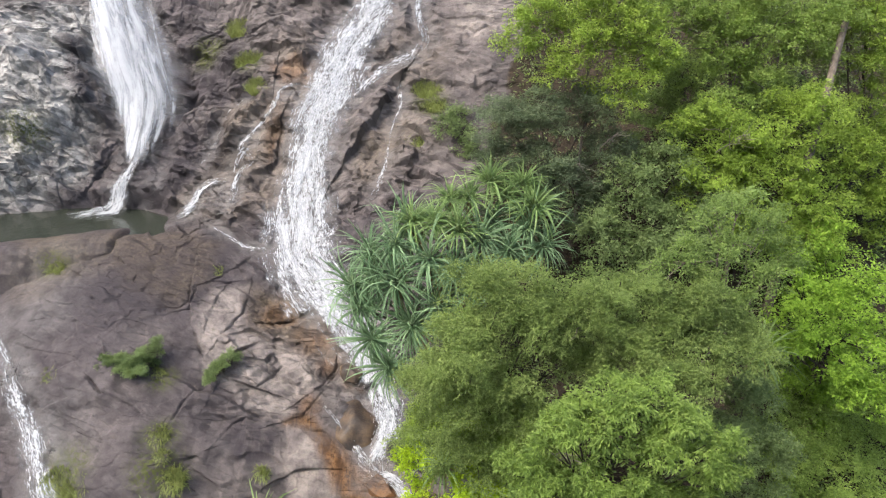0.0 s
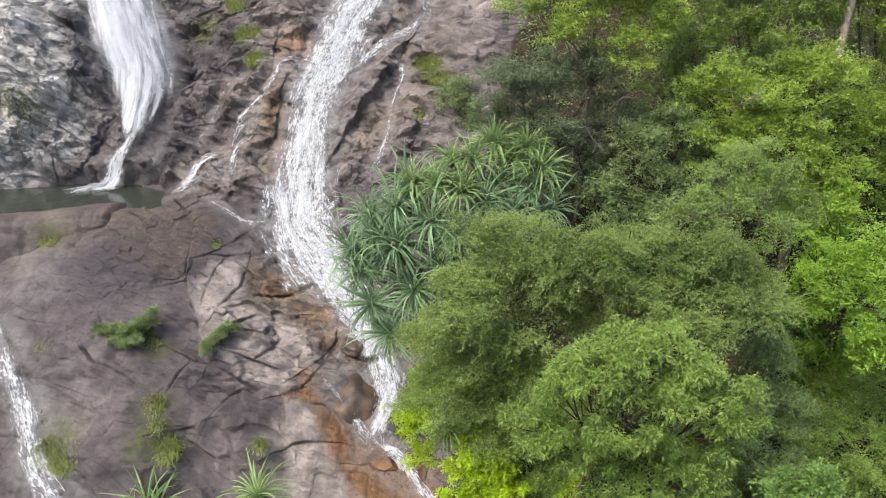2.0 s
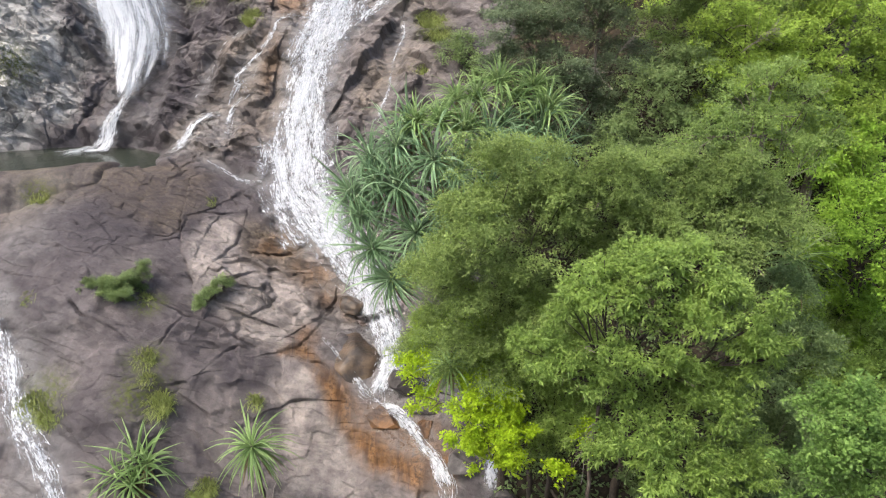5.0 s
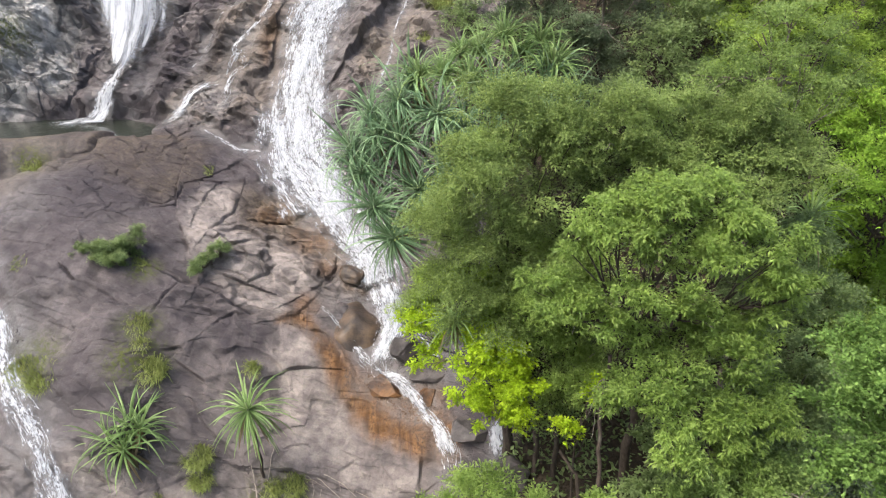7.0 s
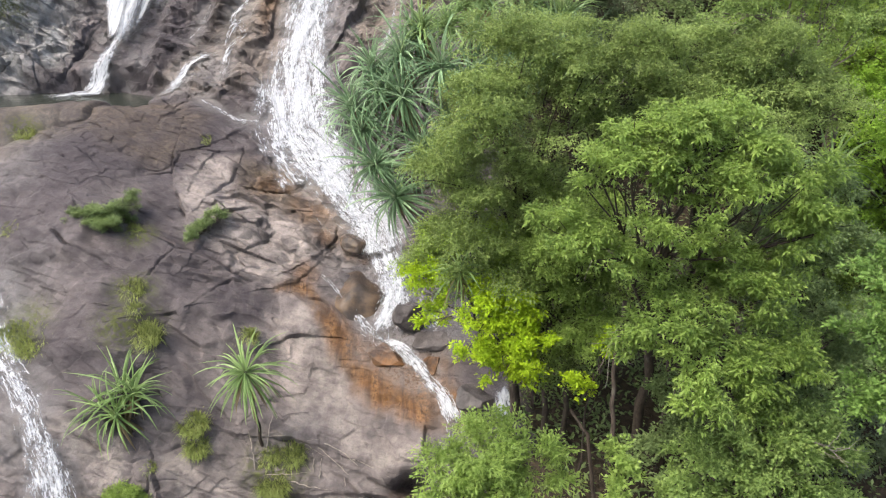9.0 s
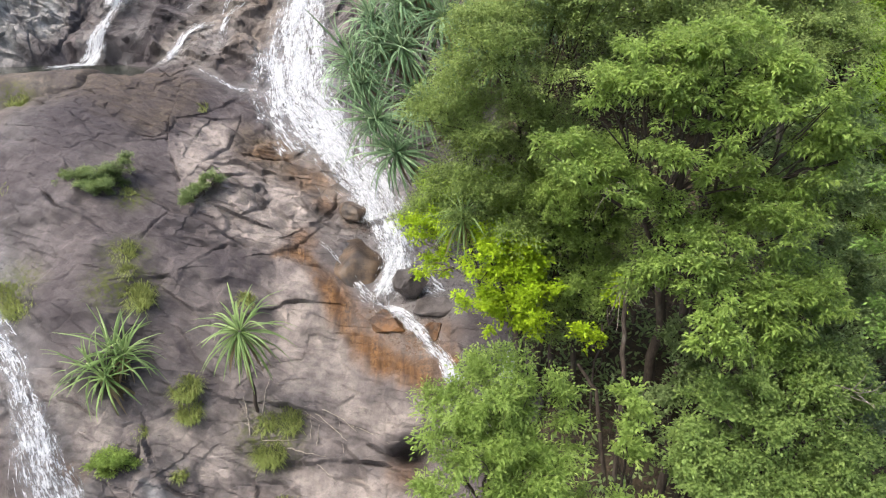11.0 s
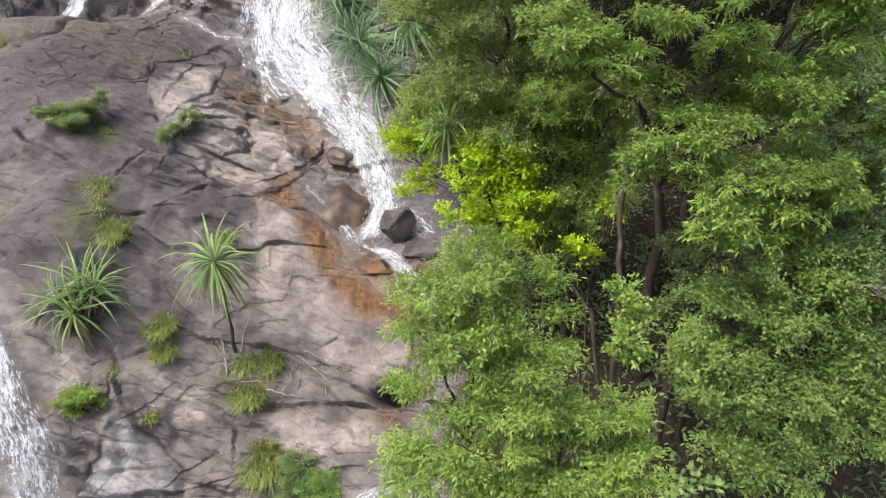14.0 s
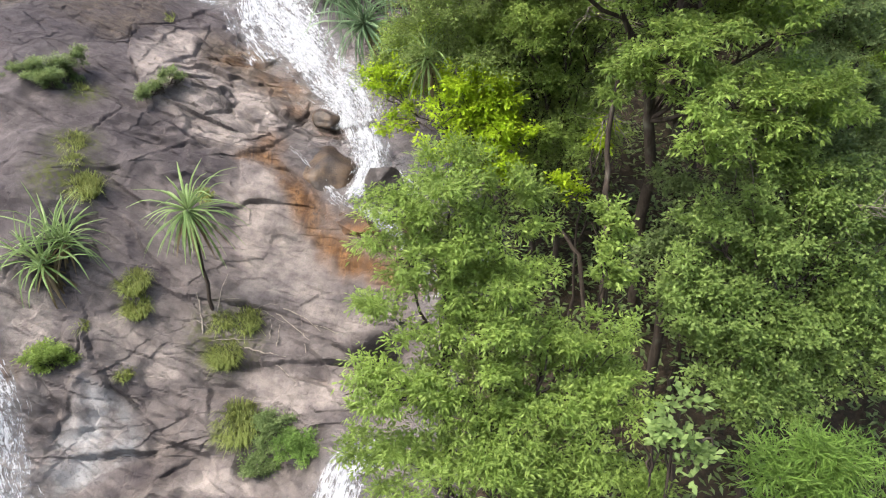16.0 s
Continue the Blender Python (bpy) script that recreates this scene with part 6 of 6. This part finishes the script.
def grass_tuft(at, radius, height, count, seed, mat=LEAF_GRASS, label="tuft of green grass growing from a rock joint", wide=0.009):
    count, height, radius = int(count * 1.9), height * 1.15, radius * 0.8
    rg = np.random.default_rng(seed)
    a, q = rg.uniform(0, 6.283, count), np.sqrt(rg.random(count)) * radius
    root = np.stack([np.cos(a) * q, np.sin(a) * q * 0.8, -0.12 + 0 * a], 1)
    root[:, 2] += root[:, 1] * 0.8
    d = np.stack([np.cos(a) * 0.45 * q / radius + rg.normal(0, 0.3, count), np.sin(a) * 0.4 * q / radius + rg.normal(0, 0.3, count) - 0.2, rg.uniform(0.7, 1.3, count)], 1)
    d /= np.linalg.norm(d, axis=1)[:, None]
    ln = height * rg.uniform(0.6, 1.2, (count, 1))
    side = np.cross(d, np.array([0, 0, 1.0]) + rg.normal(0, 0.3, (count, 3)))
    side *= wide / (np.linalg.norm(side, axis=1)[:, None] + 1e-9)
    mid = root + d * ln * 0.6
    tip = mid + (d + np.array([0, -0.2, -1.1])) * ln * 0.45
    co = np.stack([root - side, root + side, mid + side * 0.8, tip, mid - side * 0.8], 1).reshape(-1, 3)
    k = np.arange(count)[:, None] * 5
    tri = np.concatenate([k + np.array([0, 1, 2]), k + np.array([0, 2, 4]), k + np.array([4, 2, 3])], 1).reshape(-1, 3)
    ob = new("grass_tuft", mesh_data("grass_tuft", co, tri, mat))
    ob.location = at
    return tagged(ob, label, "grass", "tufts on the rock", "stuff")


TUFTS = [
    (-13.8, 1.85, 0.35, 0.3, 160), (-8.45, -4.2, 0.35, 0.3, 220), (-8.2, -4.8, 0.25, 0.25, 140), (-11.1, -5.5, 0.45, 0.3, 420), (-10.4, -5.7, 0.5, 0.35, 300),
    (-7.8, -5.5, 0.4, 0.4, 460), (-5.5, -5.2, 0.22, 0.35, 200), (-8.1, 11.3, 0.6, 0.5, 600), (-7.55, 9.8, 0.45, 0.4, 400), (-0.6, 9.7, 0.6, 0.5, 500), (-0.3, 8.7, 0.4, 0.5, 350),
]
TUFTS += [
    (-6.4, -7.6, 0.3, 0.4, 380), (-6.3, -8.1, 0.28, 0.35, 300), (-4.65, -8.25, 0.25, 0.3, 260), (-4.15, -8.2, 0.35, 0.35, 380), (-4.5, -8.95, 0.34, 0.4, 480),
    (-6.45, -9.4, 0.16, 0.25, 120), (-7.3, -8.55, 0.15, 0.2, 100), (-4.0, -10.45, 0.45, 0.5, 650), (-8.8, 13.2, 0.6, 0.5, 400), (-9.0, -2.2, 0.2, 0.25, 120), (-8.3, 2.0, 0.3, 0.2, 120), (-12.2, -2.3, 0.25, 0.2, 90), (-0.9, 7.0, 0.4, 0.4, 260),
]
for i, (u, v, radius, height, count) in enumerate(TUFTS):
    grass_tuft(spot(u, v), radius, height, count, 200 + i)


def rock_shrub(u, v, lobes, style, mat, label, seed):
    p = spot(u, v)
    tree("shrub", [(p.x + x, p.y + y, p.z + z, r) for x, y, z, r in lobes], style, mat, label, base=(p.x, p.y, p.z - 0.1), thick=0.02, seed=seed, category="shrub")


rock_shrub(-9.75, -2.1, [(0, 0, 0.05, 0.42), (-0.35, 0.0, 0.05, 0.36), (0.35, 0.05, 0.1, 0.4), (0.6, 0.3, 0.35, 0.28), (-0.75, 0.1, 0.12, 0.26), (0.1, -0.25, -0.15, 0.36), (0.7, 0.6, 0.6, 0.15)], "tiny", LEAF_FERN, "small leafy shrub growing on the dome", 51)
rock_shrub(-7.05, -2.0, [(0, 0, 0.1, 0.28), (0.25, 0.3, 0.25, 0.24), (-0.2, -0.25, 0.0, 0.25), (-0.3, -0.4, -0.1, 0.2)], "tiny", LEAF_FERN, "fern patch in a rock joint", 52)
rock_shrub(-7.75, -9.4, [(0, 0, 0.15, 0.32), (0.25, 0.0, 0.1, 0.25), (-0.25, 0.0, 0.1, 0.25)], "tiny", LEAF_FRESH, "small green shrub on the lower slab", 53)
rock_shrub(-3.3, -10.6, [(0, 0, 0.15, 0.34), (0.3, 0.0, 0.0, 0.28), (0.05, -0.2, -0.2, 0.3)], "tiny", LEAF_FERN, "ferns at the foot of the slab", 54)
rock_shrub(-2.65, -10.95, [(0, 0, 0.15, 0.34), (0.25, -0.1, 0.0, 0.25), (-0.25, -0.1, 0.0, 0.28)], "tiny", LEAF_BLUE, "small dark green shrub at the slab's foot", 55)
rock_shrub(-3.6, -11.4, [(0, 0, 0.1, 0.28), (0.3, 0.0, 0.05, 0.22)], "tiny", LEAF_FERN, "low green shrub at the slab's foot", 56)
rock_shrub(0.2, 7.2, [(0, 0, 0.1, 0.6), (0.5, -0.3, -0.2, 0.5), (0.2, 0.4, 0.5, 0.5), (0.6, -0.6, -0.7, 0.5)], "far", LEAF_FERN, "broad-leaved creeper hanging over the rock", 57)


def undergrowth():
    rg = np.random.default_rng(77)
    count = 2600
    u, v = rg.uniform(0.8, 17, count), rg.uniform(-14, 16, count)
    keep = forest_share(u, v) > 0.55
    u, v = u[keep], v[keep]
    n = slope_height(u, v)
    c = ORIGIN + u[:, None] * np.array([1.0, 0, 0]) + v[:, None] * AXIS_V + n[:, None] * AXIS_N
    tall = 0.15 + 0.9 * np.clip(0.5 + vnoise(u * 0.7, v * 0.7, 15), 0, 1)
    per = 16
    bases = c[:, None] + rg.normal(0, 1, (len(c), per, 3)) * np.array([0.2, 0.2, 0.05]) + np.array([0, 0, 1.0]) * (rg.random((len(c), per)) * tall[:, None])[..., None]
    ways = rg.normal(0, 1, (len(c), per, 3)) * np.array([1, 1, 0.4])
    co, tri = leaves(bases.reshape(-1, 3), ways.reshape(-1, 3), 0.17, 0.075, 0.2, rg)
    tagged(new("undergrowth", mesh_data("undergrowth", co, tri, LEAF_FERN)), "low green undergrowth covering the forest floor", "undergrowth", kind="stuff")


undergrowth()


# dead trunk and forest stems
def stem(points, r0, r1, label, bark, seed, name="bare_tree"):
    r = random.Random(seed)
    a = Vector(points[0])
    pts = []
    for p, q in zip(points[:-1], points[1:]):
        pts += bent(Vector(p) - a, Vector(q) - a, 0, 0.03, 4, r)[:-1]
    pts.append(Vector(points[-1]) - a)
    ob = thing(name, a, label, "tree", "bare stems in the forest")
    part("trunk", mesh_data("trunk", *tube(pts, np.linspace(r0, r1, len(pts)), 9), bark, True), ob)


stem([(10.4, 18.6, below(10.4, 18.6)), (11.2, 19.7, 13.9), (12.3, 21.4, 17.7)], 0.16, 0.1, "leaning pale bare tree trunk", BARK_PALE, 61)
stem([(2.75, 9.7, below(2.75, 9.7)), (2.72, 9.95, 6.5), (2.71, 10.3, 7.6), (2.8, 10.4, 9.0)], 0.05, 0.035, "thin dark forest trunk", BARK, 62)
stem([(3.75, 10.3, below(3.75, 10.3)), (3.79, 10.25, 6.1), (3.88, 10.6, 7.0), (3.9, 10.9, 8.5)], 0.09, 0.07, "dark forest trunk in shade", BARK, 64)
stem([(2.9, 10.8, below(2.9, 10.8)), (2.55, 11.05, 5.65), (2.2, 11.25, 6.1)], 0.045, 0.03, "slanting grey branch in the forest shade", BARK, 65)
stem([(5.5, 14.4, below(5.5, 14.4)), (5.1, 13.6, 12.2), (5.4, 13.9, 13.1)], 0.06, 0.025, "grey broken trunk above the canopy", BARK, 67)

tree("shrub", OVAL_SHRUB, "oval", LEAF_PALE, "young shrub with large pale oval leaves", thick=0.03, seed=35, category="shrub")
tree("shrub", DRY_BRUSH, "small", LEAF_DRY, "dry brown brush on the forest edge", thick=0.03, seed=36, category="shrub", thin=0.6, bare=10)
SPIKY_FOOT = Vector((SPIKY_HEAD[0] + 0.7, SPIKY_HEAD[1] + 3.4, below(SPIKY_HEAD[0] + 0.7, SPIKY_HEAD[1] + 3.4) - 0.1))
screw_pine(SPIKY_FOOT, [SPIKY_HEAD], 0.85, "small screw pine hanging over the stream", Vector(SPIKY_HEAD) - SPIKY_FOOT, 44, 44)


def dead_branch(at, reach, seed, count=16):
    """A leafless grey branch > stem and twigs."""
    r = random.Random(seed)
    ob = thing("dead_branch", at, "leafless pale grey branch tangled in the foliage", "branch", "dead branches")
    main = bent((0, 0.3, -0.3), Vector(reach), -0.1, 0.05, 6, r)
    part("stem", mesh_data("stem", *tube(main, np.linspace(0.022, 0.008, 7), 5), BARK_GREY, True), ob)
    for _ in range(count):
        a = main[r.randint(2, 6)]
        d = (Vector(reach).normalized() * 0.5 + Vector((r.gauss(0, 0.6), r.gauss(-0.3, 0.4), r.gauss(-0.1, 0.5)))) * r.uniform(0.3, 0.7)
        part("twig", mesh_data("twig", *tube(bent(a, a + d, 0.04, 0.03, 4, r), np.linspace(0.008, 0.003, 5), 4), BARK_GREY, True), ob)


for k, (p, q) in enumerate((((2.3, 11.6, 9.5), (0.5, -0.4, 0.2)), ((3.1, 11.0, 8.2), (-0.4, -0.3, -0.2)), ((4.9, 20.0, 14.2), (0.3, -0.5, 0.5)), ((4.4, 19.6, 13.6), (-0.4, -0.5, 0.3)), ((5.3, 9.0, 7.2), (0.5, -0.4, 0.1)), ((8.0, 18.6, 14.6), (0.6, -0.3, 0.4)))):
    dead_branch(p, q, 80 + k)


def driftwood(points, thick, seed):
    """A weathered root or branch lying on the slab."""
    r = random.Random(seed)
    ps = [spot(u, v, 0.03) for u, v in points]
    a = ps[0]
    line = []
    for p, q in zip(ps[:-1], ps[1:]):
        line += [w - a for w in bent(p, q, -0.02, 0.02, 4, r)[:-1]]
    line.append(ps[-1] - a)
    ob = new("driftwood", mesh_data("driftwood", *tube(line, np.linspace(thick, thick * 0.4, len(line)), 6), BARK_GREY, True))
    ob.location = a
    tagged(ob, "thin weathered root lying on the granite slab", "driftwood", "roots on the slab")


for k in range(16):
    r = random.Random(900 + k)
    u, v = r.uniform(-5.2, -2.6), r.uniform(-9.3, -7.8)
    ang, ln = r.uniform(-0.9, 0.3) + (0.0 if r.random() < 0.6 else 1.8), r.uniform(0.4, 1.1)
    driftwood([(u, v), (u + ln * 0.5 * math.cos(ang), v + ln * 0.5 * math.sin(ang) + r.uniform(-0.08, 0.08)), (u + ln * math.cos(ang), v + ln * math.sin(ang))], r.uniform(0.008, 0.018), 910 + k)
